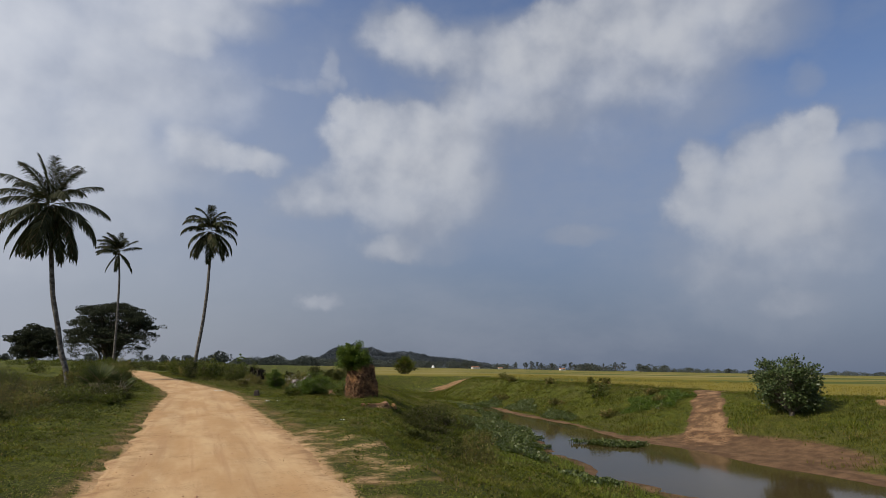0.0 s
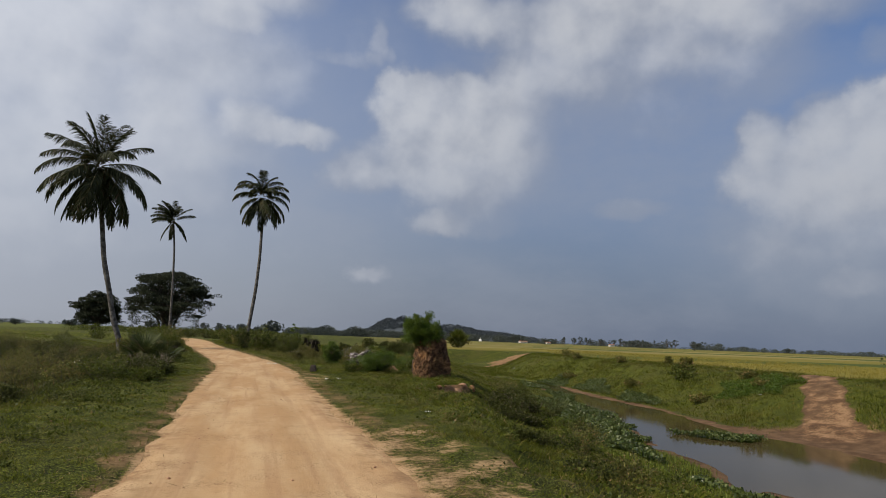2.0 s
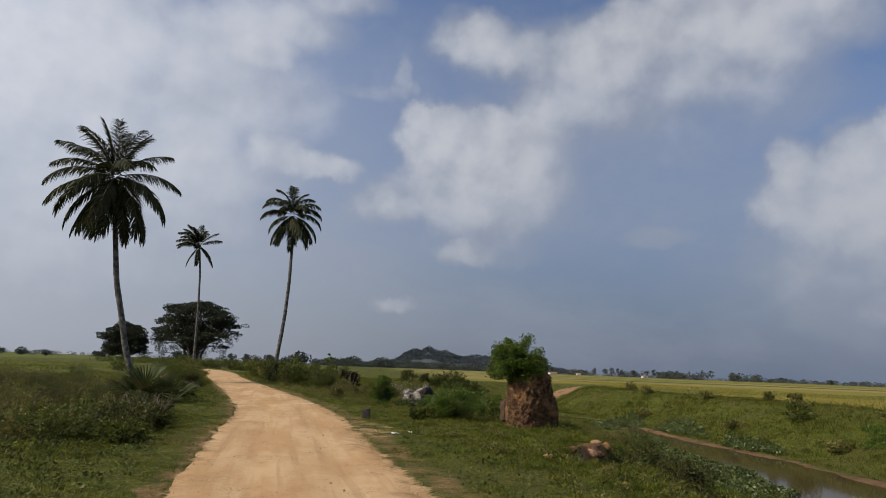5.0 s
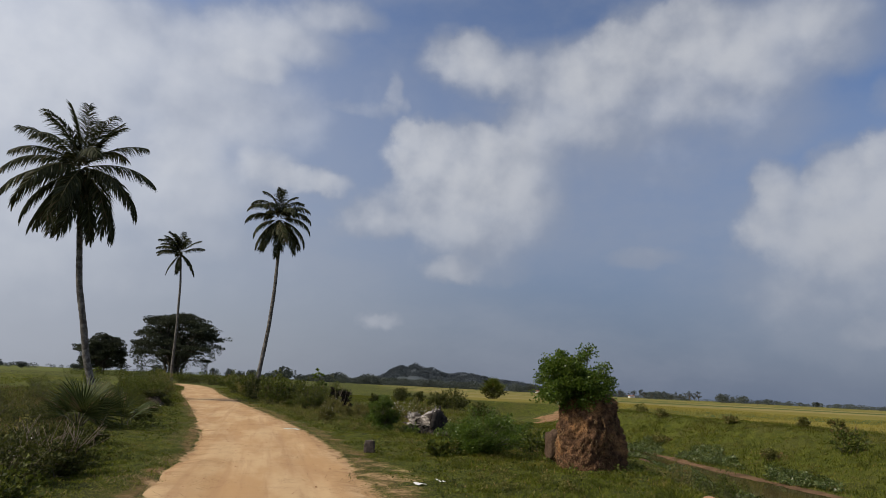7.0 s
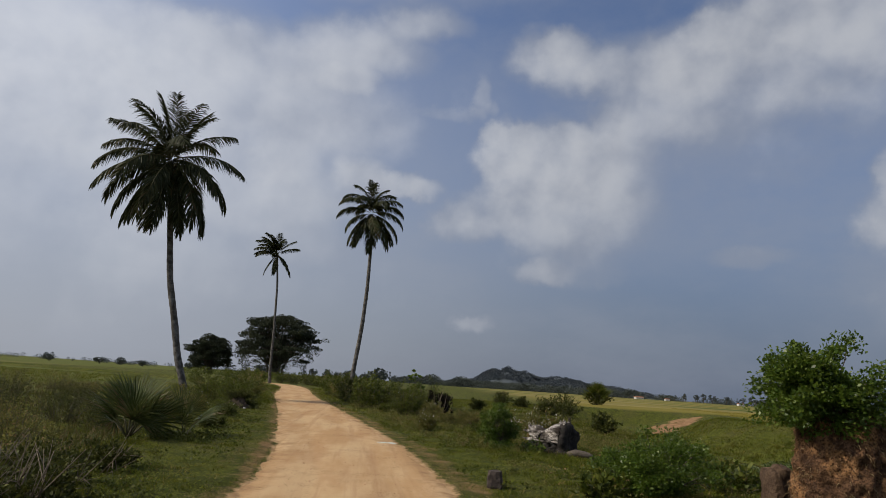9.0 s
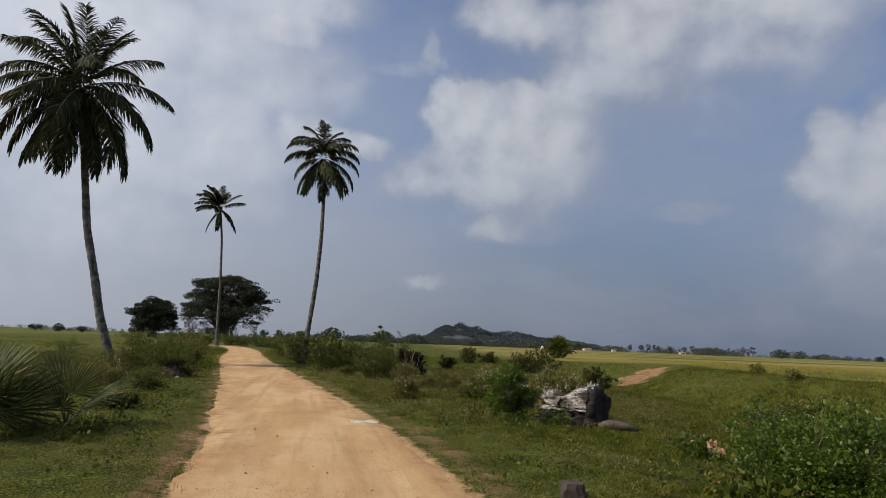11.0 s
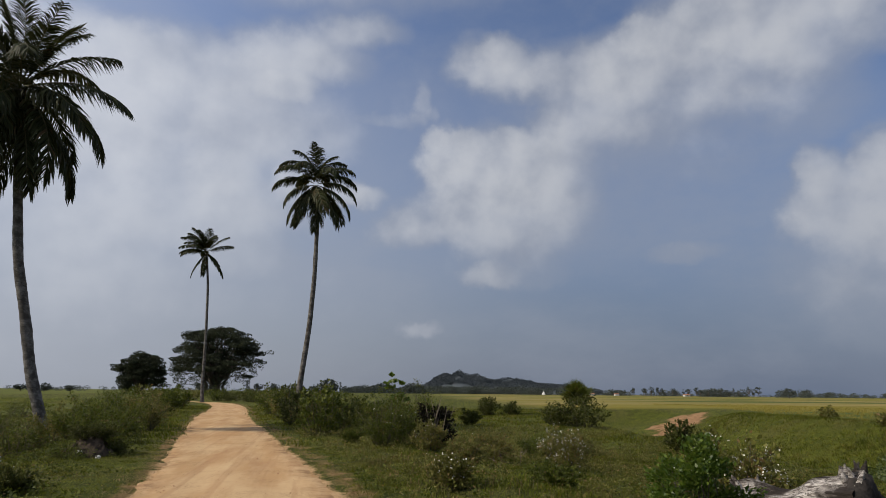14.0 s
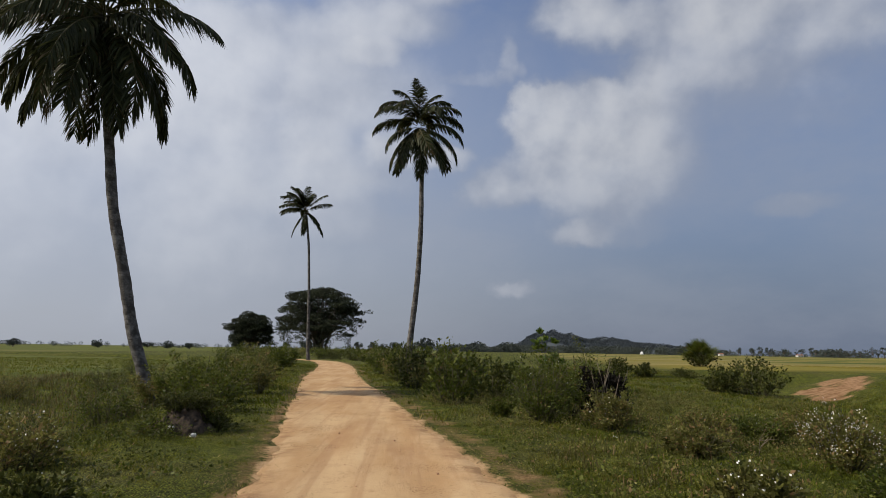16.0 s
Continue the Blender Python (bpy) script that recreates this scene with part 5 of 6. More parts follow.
def shrub(name, x, y, wide, high, mat, label, category="bush", leaf=.075, count=900, aspect=.55, stems=14, flowers=0, z=None, group="", upright=.5, stem_mat=None, base_r=.12, floor=.0, hang=.14):
    """Stems fan out from the root; leaves crowd along their outer part."""
    z0 = at_ground(x, y) if z is None else z
    root = thing(name, x, y, z0, label, category, group)
    got, tips, heads = [], [], []
    per = max(1, int(count * .50) // (stems * 3))
    for i in range(stems):
        az = i * 2.39996 + rng.uniform(-.5, .5)
        q = math.sqrt((i + .7) / stems)
        el = math.acos(min(.98, q * rng.uniform(.75, 1.05))) * (1 if rng.random() > .2 else .6)
        reach = rng.uniform(.78, 1.12)
        end = np.array([math.cos(az) * math.cos(el) * wide * .5, math.sin(az) * math.cos(el) * wide * .5, max(high * hang, math.sin(el) * high)]) * reach
        b = np.array([math.cos(az) * base_r * wide, math.sin(az) * base_r * wide, -.05])
        t = np.linspace(0, 1, 6)[:, None]
        line = b + (end - b) * t
        line[:, 2] += np.sin(t[:, 0] * math.pi) * high * .16 * upright
        line += rng.normal(0, .02 * wide, line.shape) * t
        got.append(tube(line, np.linspace(.0075, .002, 6) * (.6 + high), 4))
        for _ in range(3):
            s0 = rng.uniform(.06, .97)
            p = np.array([np.interp(s0, t[:, 0], line[:, k]) for k in range(3)])
            d = unit(1)[0] * wide * .17
            d[2] = abs(d[2]) * .8 + .03 * high
            e = p + d
            e[2] = max(e[2], floor + (.03 if hang > 0 else -.5))
            got.append(tube([p, (p + e) / 2 + (0, 0, .02), e], [.004, .003, .002], 4))
            u = rng.uniform(.1, 1.1, (per, 1))
            tips.append(p + (e - p) * u + rng.normal(0, .035 * (wide + high) * .5, (per, 3)))
            heads.append(e)
    tagged(piece("branchwork", *join(*got), stem_mat or M_STEM, root), kind="stuff")
    c = np.concatenate(tips)
    c[:, 2] = np.maximum(c[:, 2], .02 if hang > 0 else -.5)
    out_dir = c / (np.linalg.norm(c, axis=1, keepdims=True) + 1e-6)
    piece("foliage", *leaves(c, leaf * 1.5, aspect, .25, out_dir * .5), mat, root)
    if flowers:
        h = np.array(heads)
        h = h[np.argsort(-h[:, 2] + rng.uniform(0, .5 * high, len(h)))][:max(4, len(h) * 2 // 3)]
        k = h[rng.integers(0, len(h), flowers)] + rng.normal(0, .035, (flowers, 3)) + (0, 0, .02)
        tagged(piece("blossom", *leaves(k, .022, 1.0, .8), M_PETAL, root, "clusters of tiny white flowers"), kind="stuff")
    return root


L_GREEN = "dense green roadside bush with small leaves"
L_FLOWER = "wild shrub with small white flower heads"
L_WEED = "loose clump of reddish-green weeds"
L_DARK = "dark leafy bush growing low in the grass"
def leaf_mass(name, x, y, z, wide, high, mat, label, category, leaf, clumps, per, low=.0, lean=(0, 0), stem=.011):
    """Limbs from one root to many uneven leaf clumps through a rounded crown."""
    root = thing(name, x, y, z, label, category)
    ends, tips = [], []
    for i in range(clumps):
        d = unit(1)[0] * rng.uniform(.35, 1.12)
        e = np.array([lean[0] + d[0] * wide * .42, lean[1] + d[1] * wide * .42, low + (high - low) * (.5 + .42 * d[2])])
        if low >= 0 and i % 3 == 0:
            e[2] = high * rng.uniform(.05, .35)
        e += rng.normal(0, .05, 3) * wide
        ends.append((e, .003))
        sp = wide * rng.uniform(.035, .075)
        tips.append(e + rng.normal(0, 1, (per, 3)).clip(-1.5, 1.5) * np.array([sp, sp, sp * .75]))
    piece("branches", *join(*branchy(np.array([0, 0, -.06]), ends, stem, .06)), M_BARK, root)
    c = np.concatenate(tips)
    o = c - np.array([lean[0], lean[1], low + (high - low) * .45])
    piece("foliage", *leaves(np.maximum(c, (-9, -9, .02 if low >= 0 else -9)), leaf, .6, .2, o / np.linalg.norm(o, axis=1, keepdims=True) * .6), mat, root)
    return root


# on the mound
leaf_mass("mound_bush", MX - .12, MY - .05, mound_z + 1.40, 1.5, .92, M_VIVID, "vivid green shrub growing out of the termite mound", "bush", .050, 130, 170, -.30, (-.28, -.05))
# beside the stump
leaf_mass("bush", 3.85, 34.3, at_ground(3.85, 34.3), 1.05, 1.15, M_VIVID, "bright green bush beside the grey stump", "bush", .044, 80, 150)
shrub("flowering_shrub", 5.6, 36.2, 1.7, 1.05, M_WEED, L_FLOWER + " behind the stump", leaf=.05, count=7000, stems=40, flowers=520)
shrub("bush", 4.7, 34.1, .8, .26, M_VIVID, "low bright weeds at the foot of the stump", leaf=.05, count=700, stems=14)
leaf_mass("bush", 4.75, 27.75, at_ground(4.75, 27.75), 1.8, .92, M_VIVID, "dense green roadside bush with glossy small leaves", "bush", .040, 110, 180)
shrub("bush", 3.85, 27.5, .9, .30, M_BUSH, L_GREEN, leaf=.06, count=1200, stems=18)
shrub("bush", 6.7, 28.9, 1.6, .42, M_BUSH, L_DARK, leaf=.07, count=1500, stems=20)
leaf_mass("bush", 6.95, 31.2, at_ground(6.95, 31.2), 1.3, .82, M_VIVID, L_GREEN, "bush", .055, 50, 90)
shrub("bush", 5.5, 30.9, .8, .3, M_VIVID, "low green bush beside the earth heap", leaf=.06, count=700, stems=12)
# right verge, further on
for bx, by, bw, bh, bm_, lab, fl in (
        (2.5, 38.8, .85, .5, M_WEED, L_FLOWER, 70), (5.9, 42.3, 1.25, .9, M_WEED, L_FLOWER, 420), (4.75, 44.2, 1.3, .55, M_WEED, L_WEED, 14), (3.6, 42.3, 1.2, .36, M_WEED, L_WEED, 6),
        (6.6, 45.6, 1.4, .5, M_BUSH, L_WEED, 8), (4.5, 39.4, 1.1, .3, M_BUSH, L_WEED, 5), (8.0, 46.5, 1.3, .5, M_WEED, L_FLOWER, 40),
        (2.4, 46.8, 2.1, 1.4, M_BUSH, "pale leafy roadside bush with small leaves", 30), (3.4, 48.4, 2.3, 1.6, M_BUSH, L_GREEN, 0), (3.5, 45.7, 1.3, .75, M_WEED, L_FLOWER, 45), (1.5, 47.0, .6, .34, M_BUSH, "small green bush in the short grass", 0)):
    shrub("flowering_shrub" if fl > 20 else "bush", bx, by, bw, bh, bm_, lab, flowers=int(fl * 1.6), count=int(4200 + 4200 * bw), leaf=.034, stems=42)
leaf_mass("dead_bush", 4.1, 48.0, at_ground(4.1, 48.0), 1.35, 1.45, M_BLACKLEAF, "blackened dead bush with bare pale twigs", "bush", .09, 60, 60)
dead = thing("dry_branches", 4.05, 47.7, at_ground(4.05, 47.7), "pale bare twigs standing in the blackened bush", "dead branches")
for k in range(9):
    d_ = np.array([rng.normal(0, .30), rng.normal(-.1, .12), rng.uniform(.9, 1.5)])
    piece("branch", *tube([(0, 0, -.03), d_ * .5 + rng.normal(0, .06, 3), d_], [.022, .015, .005], 5), M_TWIG, dead)
leaf_mass("sapling", 3.0, 48.9, at_ground(3.0, 48.9), .75, 2.25, M_VIVID, "slim young tree rising above the bushes", "tree", .13, 20, 22, .9)
for i in range(46):
    by = 50.5 + i * 1.75
    side = (1.55, 2.9, 4.4, 2.1)[i % 4] + rng.uniform(-.4, .4)
    bw = rng.uniform(1.9, 2.9) * (1 + .012 * i)
    shrub("bush", float(along(ROAD_LINE, by)) + side + bw * .55 + .0022 * i * i, by, bw, rng.uniform(1.0, 1.65), (M_BUSH, M_DARKLEAF, M_BUSH, M_WEED, M_DARKLEAF)[i % 5], L_GREEN, count=2400 if by < 75 else 1100, leaf=.088 if by < 75 else .13, stems=26, group="roadside bushes")
for bx, by, bw, bh in ((12.0, 69.5, 1.7, 1.4), (13.9, 70.2, 1.5, .85), (13.0, 56.8, 2.8, 1.35), (12.0, 57.4, 1.9, .9), (11.4, 46.2, 1.4, .95), (16.5, 66.0, 1.6, .8), (7.8, 58.0, 1.2, .6), (20.0, 78.0, 2.0, .9)):
    shrub("bush", bx, by, bw, bh, M_DARKLEAF, L_DARK, count=3400, leaf=.075, stems=30)
# tangle along the near canal bank
for i, (bx, by, bw, bh) in enumerate(((5.4, 14.7, .9, .28), (6.2, 15.4, 1.1, .34), (6.8, 15.9, 1.2, .36), (4.9, 14.3, .7, .2), (7.6, 16.9, 1.1, .34), (8.4, 18.2, 1.2, .4), (9.3, 20.0, 1.2, .4), (10.2, 22.0, 1.3, .45), (5.9, 12.8, 1.1, .36), (4.6, 11.6, .9, .26),
                                      (10.6, 27.2, 1.4, .6), (11.2, 29.6, 1.5, .6), (10.6, 24.6, 1.3, .5), (8.3, 14.6, 1.0, .35))):
    shrub("bush", bx, by, bw, bh, (M_DARKLEAF, M_BUSH, M_WEED)[i % 3], "tangled low bush on the canal bank", count=3400, leaf=.030, stems=24, group="bushes on the canal bank")
for bx, by, bw, bh in ((7.0, 21.9, .9, .46), (7.5, 22.2, 1.0, .5), (8.0, 22.2, 1.0, .46), (8.5, 22.7, 1.1, .5), (9.1, 23.1, 1.1, .46), (7.4, 21.2, .9, .36), (8.1, 21.5, .9, .36), (8.7, 21.9, .9, .36), (5.6, 20.9, .6, .3), (5.2, 20.5, .5, .26), (6.8, 20.9, .8, .34), (6.3, 19.6, .7, .24), (9.5, 24.0, 1.1, .45), (9.0, 24.4, 1.0, .5), (8.4, 23.6, .9, .5), (7.8, 23.1, .8, .5)):
    shrub("bush", bx, by, bw, bh, M_DARKLEAF, "dark scrub under the crumbling lip of the bank", count=2200, leaf=.040, stems=20, group="bushes on the canal bank", stem_mat=M_TWIG)
# far bank
for bx, by, bw, bh in ((27.2, 38.4, 2.3, .9), (28.6, 39.8, 1.6, .7), (30.6, 41.9, .9, .75), (30.9, 44.5, .7, .5), (25.6, 41.5, 1.4, .5), (26.4, 52.0, 1.6, .6), (29.4, 56.0, 1.3, .6), (24.6, 33.6, 1.5, .4), (29.6, 49.0, 1.2, .5), (31.6, 62.0, 1.2, .7), (28.3, 33.8, 1.5, .35), (27.0, 31.4, 1.3, .3)):
    shrub("bush", bx, by, bw, bh, M_WEED if bw < 2 else M_BUSH, "scrubby bush on the far canal bank", count=700, leaf=.11, stems=14, group="bushes on the far bank")
shrub("creeper", -4.45, 44.5, 1.15, .30, M_DARKLEAF, "dark creeper grown over the earth heap", leaf=.028, count=9000, stems=60, z=at_ground(-4.45, 44.5) + .34, hang=-.9)
shrub("creeper", -4.75, 44.05, 1.1, .22, M_BUSH, "green creeper at the foot of the earth heap", leaf=.03, count=4500, stems=40)
shrub("creeper", -4.0, 44.6, .7, .3, M_DARKLEAF, "dark creeper at the foot of the earth heap", leaf=.03, count=3000, stems=30)
# left of the road
for bx, by, bw, bh, bm_ in ((-5.0, 47.8, 1.9, .95, M_BUSH), (-5.7, 50.4, 2.5, 1.3, M_BUSH), (-5.5, 53.4, 2.2, 1.35, M_WEED), (-6.5, 56.4, 2.3, 1.4, M_BUSH), (-7.4, 52.6, 2.0, 1.35, M_BUSH), (-8.6, 53.6, 1.7, 1.2, M_WEED), (-7.4, 61.0, 2.2, 1.4, M_BUSH),
                            (-8.2, 66.0, 2.3, 1.4, M_BUSH), (-8.9, 73.0, 2.6, 1.4, M_BUSH), (-9.8, 81.0, 3.0, 1.5, M_BUSH), (-11.5, 90.0, 3.0, 1.6, M_BUSH), (-13.5, 99.0, 3.2, 1.6, M_BUSH), (-17.0, 108.0, 3.5, 1.7, M_BUSH), (-24.0, 116.0, 4.0, 1.6, M_BUSH), (-12.0, 70.0, 2.0, 1.0, M_WEED)):
    shrub("bush", bx, by, bw, bh, bm_, L_GREEN, count=6400 if by < 70 else 2400, leaf=.048 if by < 70 else .12, stems=26, group="roadside bushes", flowers=12 if by < 52 else 0)
for bx, by, bw, bh, bm_, fl in ((-5.3, 41.2, 1.3, .65, M_WEED, 40), (-6.4, 42.8, 1.4, .7, M_WEED, 25), (-10.4, 43.5, 2.8, 1.3, M_DARKLEAF, 0), (-9.2, 37.5, 1.8, .9, M_WEED, 0), (-15.5, 57.7, 1.8, .9, M_WEED, 0), (-15.0, 64.3, 2.4, 1.2, M_BUSH, 0), (-13.0, 50.0, 2.2, 1.1, M_DARKLEAF, 0),
                                (-18.6, 76.0, 3.0, 1.0, M_BUSH, 0), (-2.5, 24.4, .9, .34, M_DARKLEAF, 0), (-2.75, 25.3, 1.0, .38, M_DARKLEAF, 0), (-3.3, 26.4, 1.3, .42, M_DARKLEAF, 0), (-3.2, 24.9, 1.1, .42, M_DARKLEAF, 0), (-3.0, 27.7, .9, .3, M_DARKLEAF, 0), (-2.9, 23.6, 1.7, .5, M_DARKLEAF, 8), (-3.6, 22.4, 1.7, .5, M_BUSH, 6), (-4.7, 23.8, 1.7, .6, M_WEED, 0), (-2.5, 22.2, 1.0, .3, M_BUSH, 0), (-3.9, 25.2, 1.5, .45, M_BUSH, 8), (-4.9, 29.6, 1.3, .6, M_WEED, 0), (-3.4, 35.4, .8, .25, M_DARKLEAF, 6), (-3.7, 38.7, .8, .3, M_DARKLEAF, 4), (-4.4, 45.4, 1.1, .5, M_BUSH, 0), (-8.0, 30.0, 2.0, .9, M_WEED, 0),
                                (-7.2, 22.0, 1.8, .8, M_WEED, 0), (-4.6, 18.4, .9, .4, M_DARKLEAF, 0), (-5.2, 14.5, .9, .35, M_DARKLEAF, 0), (-11.5, 32.0, 2.2, 1.1, M_DARKLEAF, 0)) + tuple((x_, y_, w_, h_, m_, 0) for x_, y_, w_, h_, m_ in (
                                (-16.6, 51.5, 2.6, 1.2, M_WEED), (-13.8, 46.0, 2.6, 1.2, M_DARKLEAF), (-11.0, 40.0, 2.2, 1.0, M_WEED), (-12.6, 43.0, 2.0, 1.0, M_DARKLEAF), (-17.6, 58.5, 2.6, 1.1, M_WEED), (-9.4, 34.5, 1.8, .8, M_WEED), (-6.3, 39.5, 1.9, .6, M_DARKLEAF), (-7.8, 41.0, 2.2, .8, M_DARKLEAF), (-5.8, 37.0, 1.5, .4, M_DARKLEAF), (-8.5, 45.5, 2.4, 1.0, M_DARKLEAF), (-6.9, 47.0, 2.0, .9, M_BUSH), (-7.0, 34.0, 1.6, .5, M_DARKLEAF))):
    shrub("flowering_shrub" if fl > 20 else "bush", bx, by, bw, bh, bm_, L_FLOWER if fl > 20 else L_DARK, count=4000, leaf=.037, stems=30, flowers=fl)


def fan_leaf(radius, spread, segs=22):
    """A pleated fan of stiff split segments at the end of a stalk along +x."""
    vs, fs = [], []
    for i in range(segs):
        a = radians(spread) * ((i + .5) / segs - .5)
        half = radians(spread) / segs * .5
        ln = radius * (.80 + .20 * math.cos(a * .9)) * rng.uniform(.9, 1.06)
        cup = -.10 * radius * abs(math.sin(a)) ** 1.5
        k = len(vs)
        for q, wd, up in ((.05, .9, 0), (.45, .70, .02), (.75, .34, -.01), (1.0, .04, -.07)):
            for sd in (-1, 0, 1):
                b = a + half * wd * sd
                vs.append((math.cos(b) * ln * q, math.sin(b) * ln * q, cup * q + (up + (.022 if sd == 0 else 0) * (1 - q)) * radius))
        for j in range(3):
            o = k + j * 3
            fs += [(o, o + 1, o + 4, o + 3), (o + 1, o + 2, o + 5, o + 4)]
    return vs, fs


def fan_palm(x, y, stalk, radius, count, label, lift=0.0, mat=None):
    z0 = at_ground(x, y)
    root = thing("fan_palm", x, y, z0, label, "palm plant")
    made = [build("fan_leaf", *fan_leaf(radius, sp), mat or M_PANDAN) for sp in (190, 150, 215)]
    for i in range(count):
        az = i * 2.39996 + rng.uniform(-.3, .3)
        el = 86 - 62 * ((i + .5) / count) ** .9 + rng.uniform(-8, 8)
        ln = stalk * rng.uniform(.75, 1.1)
        d = np.array([math.cos(az) * math.cos(radians(el)), math.sin(az) * math.cos(radians(el)), math.sin(radians(el))])
        tip = d * ln + (0, 0, lift)
        stalk_ = piece("stalk", *tube([(0, 0, lift * .5 - .03), tip * .55 + (0, 0, .03), tip], [.014 * radius / .6, .010 * radius / .6, .008 * radius / .6], 5), M_STEM, root)
        ob = new("fan_leaf", made[i % 3])
        ob.parent = stalk_
        ob.matrix_local = Matrix.Translation(tip) @ pose(0, 0, 0, rng.uniform(-50, 50), -el + rng.uniform(-4, 14), math.degrees(az)) @ Matrix.Scale(rng.uniform(.85, 1.1), 4)
    if lift > .2:
        piece("trunk", *tube([(0, 0, -.1), (0, 0, lift)], [.16, .12], 8), M_BARK, root)


fan_palm(-4.15, 31.9, .50, .86, 12, "young fan palm with stiff pleated dark leaves", .1)
fan_palm(-3.35, 32.8, .45, .66, 6, "small fan palm growing in tall grass")
fan_palm(33.4, 103.0, 1.5, 1.25, 46, "lone fan palm with a rounded bushy crown in the paddy", .6, M_BUSH)
shrub("bush", 33.4, 102.8, 4.4, 1.5, M_DARKLEAF, "dark bush round the foot of the fan palm", leaf=.22, count=1500, stems=24)


def dry_sticks(x, y, wide, high, count, label):
    z0 = at_ground(x, y)
    root = thing("dry_branches", x, y, z0, label, "dead branches")
    for _ in range(count):
        b = np.array([rng.normal(0, wide * .22), rng.normal(0, wide * .22), -.03])
        d = np.array([rng.normal(0, wide * .22), rng.normal(0, wide * .2), rng.uniform(.3, 1.0) * high])
        m = b + d * .5 + rng.normal(0, .05, 3)
        got = [tube([b, m, b + d], [.009, .006, .003], 5)]
        for _ in range(2):
            got.append(tube([m, m + d * .3 + rng.normal(0, .12, 3)], [.006, .002], 4))
        piece("branch", *join(*got), M_TWIG, root)


dry_sticks(-2.55, 24.6, 1.1, .75, 22, "tangle of dry grey branches on the grass verge")
dry_sticks(-3.2, 26.2, 1.3, .6, 18, "tangle of dry grey branches over dark weeds")
dry_sticks(-3.3, 24.0, 1.2, .55, 14, "tangle of dry grey branches over dark weeds")
dry_sticks(-2.9, 27.6, .9, .4, 7, "dry fallen twigs at the road's grassy edge")
dry_sticks(5.0, 43.5, .8, .5, 5, "dry stalks standing among the weeds")
dry_sticks(-5.3, 30.8, .9, .7, 6, "dry grey sticks beside the screw pine")


def bank_tree(x, y, wide, high):
    """Broad bushy tree with big leaves, branching from the ground."""
    z0 = at_ground(x, y)
    root = thing("bank_tree", x, y, z0, "bushy broad-leaved tree growing on the far canal bank", "tree")
    ends, tips = [], []
    for i in range(130):
        d = unit(1)[0] * rng.uniform(.35, 1.15) ** .5
        e = np.array([d[0] * wide * .44, d[1] * wide * .44, high * .52 + d[2] * high * .42])
        e *= 1 + .05 * rng.normal()
        e[2] = max(e[2], .25)
        ends.append((e, .012))
        tips.append(e + rng.normal(0, 1, (64, 3)) * np.array([.15, .15, .12]))
    piece("trunk", *join(*branchy(np.array([0, 0, .1]), ends, .05, .2), tube([(0, 0, -.3), (.02, 0, .3), (0, .03, .7)], [.14, .12, .09], 8)), M_BARK, root)
    c = np.concatenate(tips)
    o = c - np.array([0, 0, high * .5])
    piece("crown", *leaves(c, .135, .55, .25, o / np.linalg.norm(o, axis=1, keepdims=True) * .6), M_BANKTREE, root)


bank_tree(27.3, 22.5, 3.0, 2.9)


def hyacinth(x, y, lx, ly, turn, count, label):
    """Floating rosettes: round glossy leaves on short stalks."""
    root = thing("water_hyacinth", x, y, WATER_Z, label, "water plants", "water hyacinth mats")
    c, s = math.cos(radians(turn)), math.sin(radians(turn))
    count = int(count * 1.5)
    a = rng.uniform(0, 2 * math.pi, count)
    r = np.sqrt(rng.uniform(0, 1, count)) * (1 + .25 * np.sin(3 * a + x) + .12 * np.sin(7 * a))
    px, py = r * np.cos(a) * lx * .5, r * np.sin(a) * ly * .5
    gx, gy = px * c - py * s, px * s + py * c
    base = np.maximum(ground_z(gx + x, gy + y) - WATER_Z, 0) + .02
    lump = .5 + .5 * ripple(gx + x, gy + y, .5, 2.0)
    h = rng.uniform(.04, .20, count) * (.35 + .8 * lump)
    top = np.stack([gx, gy, base + h], 1)
    out_dir = np.stack([rng.normal(0, 1, count), rng.normal(0, 1, count), rng.normal(.2, .3, count)], 1)
    v, f = leaves(top, .088, 1.0, .5, out_dir * .4)
    tagged(piece("leaves", v, f, M_HYACINTH, root), kind="stuff")
    k = top[:: 3]
    foot = k.copy()
    foot[:, 2] = base[::3] - .03
    sv = np.stack([foot - (.008, 0, 0), foot + (.008, 0, 0), k + (.005, 0, .03), k - (.005, 0, -.03)], 1).reshape(-1, 3)
    tagged(piece("stalks", sv, np.arange(len(sv)).reshape(-1, 4), M_VIVID, root), kind="stuff")


HY = "mat of glossy green water hyacinth in the canal"
for hx, hy_, lx, ly, tn, n_ in ((12.7, 24.1, 2.8, 3.8, -22, 2200), (13.7, 27.5, 3.4, 4.2, -25, 2800), (15.2, 31.0, 3.7, 4.6, -22, 2900), (16.8, 34.8, 3.0, 5.0, -18, 2200), (11.4, 20.9, 2.0, 3.2, -18, 1300), (18.15, 24.5, 3.0, 1.3, -40, 1100),
                                (23.6, 38.0, 1.6, 5.0, -14, 1300), (24.9, 45.5, 2.0, 6.5, -16, 1600), (25.2, 52.0, 2.6, 5.0, -20, 1200), (19.8, 41.0, 1.6, 6.0, -20, 1300), (21.6, 49.0, 1.8, 6.0, -15, 1200), (11.3, 17.0, .9, 1.6, -10, 320), (10.4, 14.6, .8, 1.4, -10, 220)):
    hyacinth(hx, hy_, lx, ly, tn, n_, HY)

# ---- grass ----


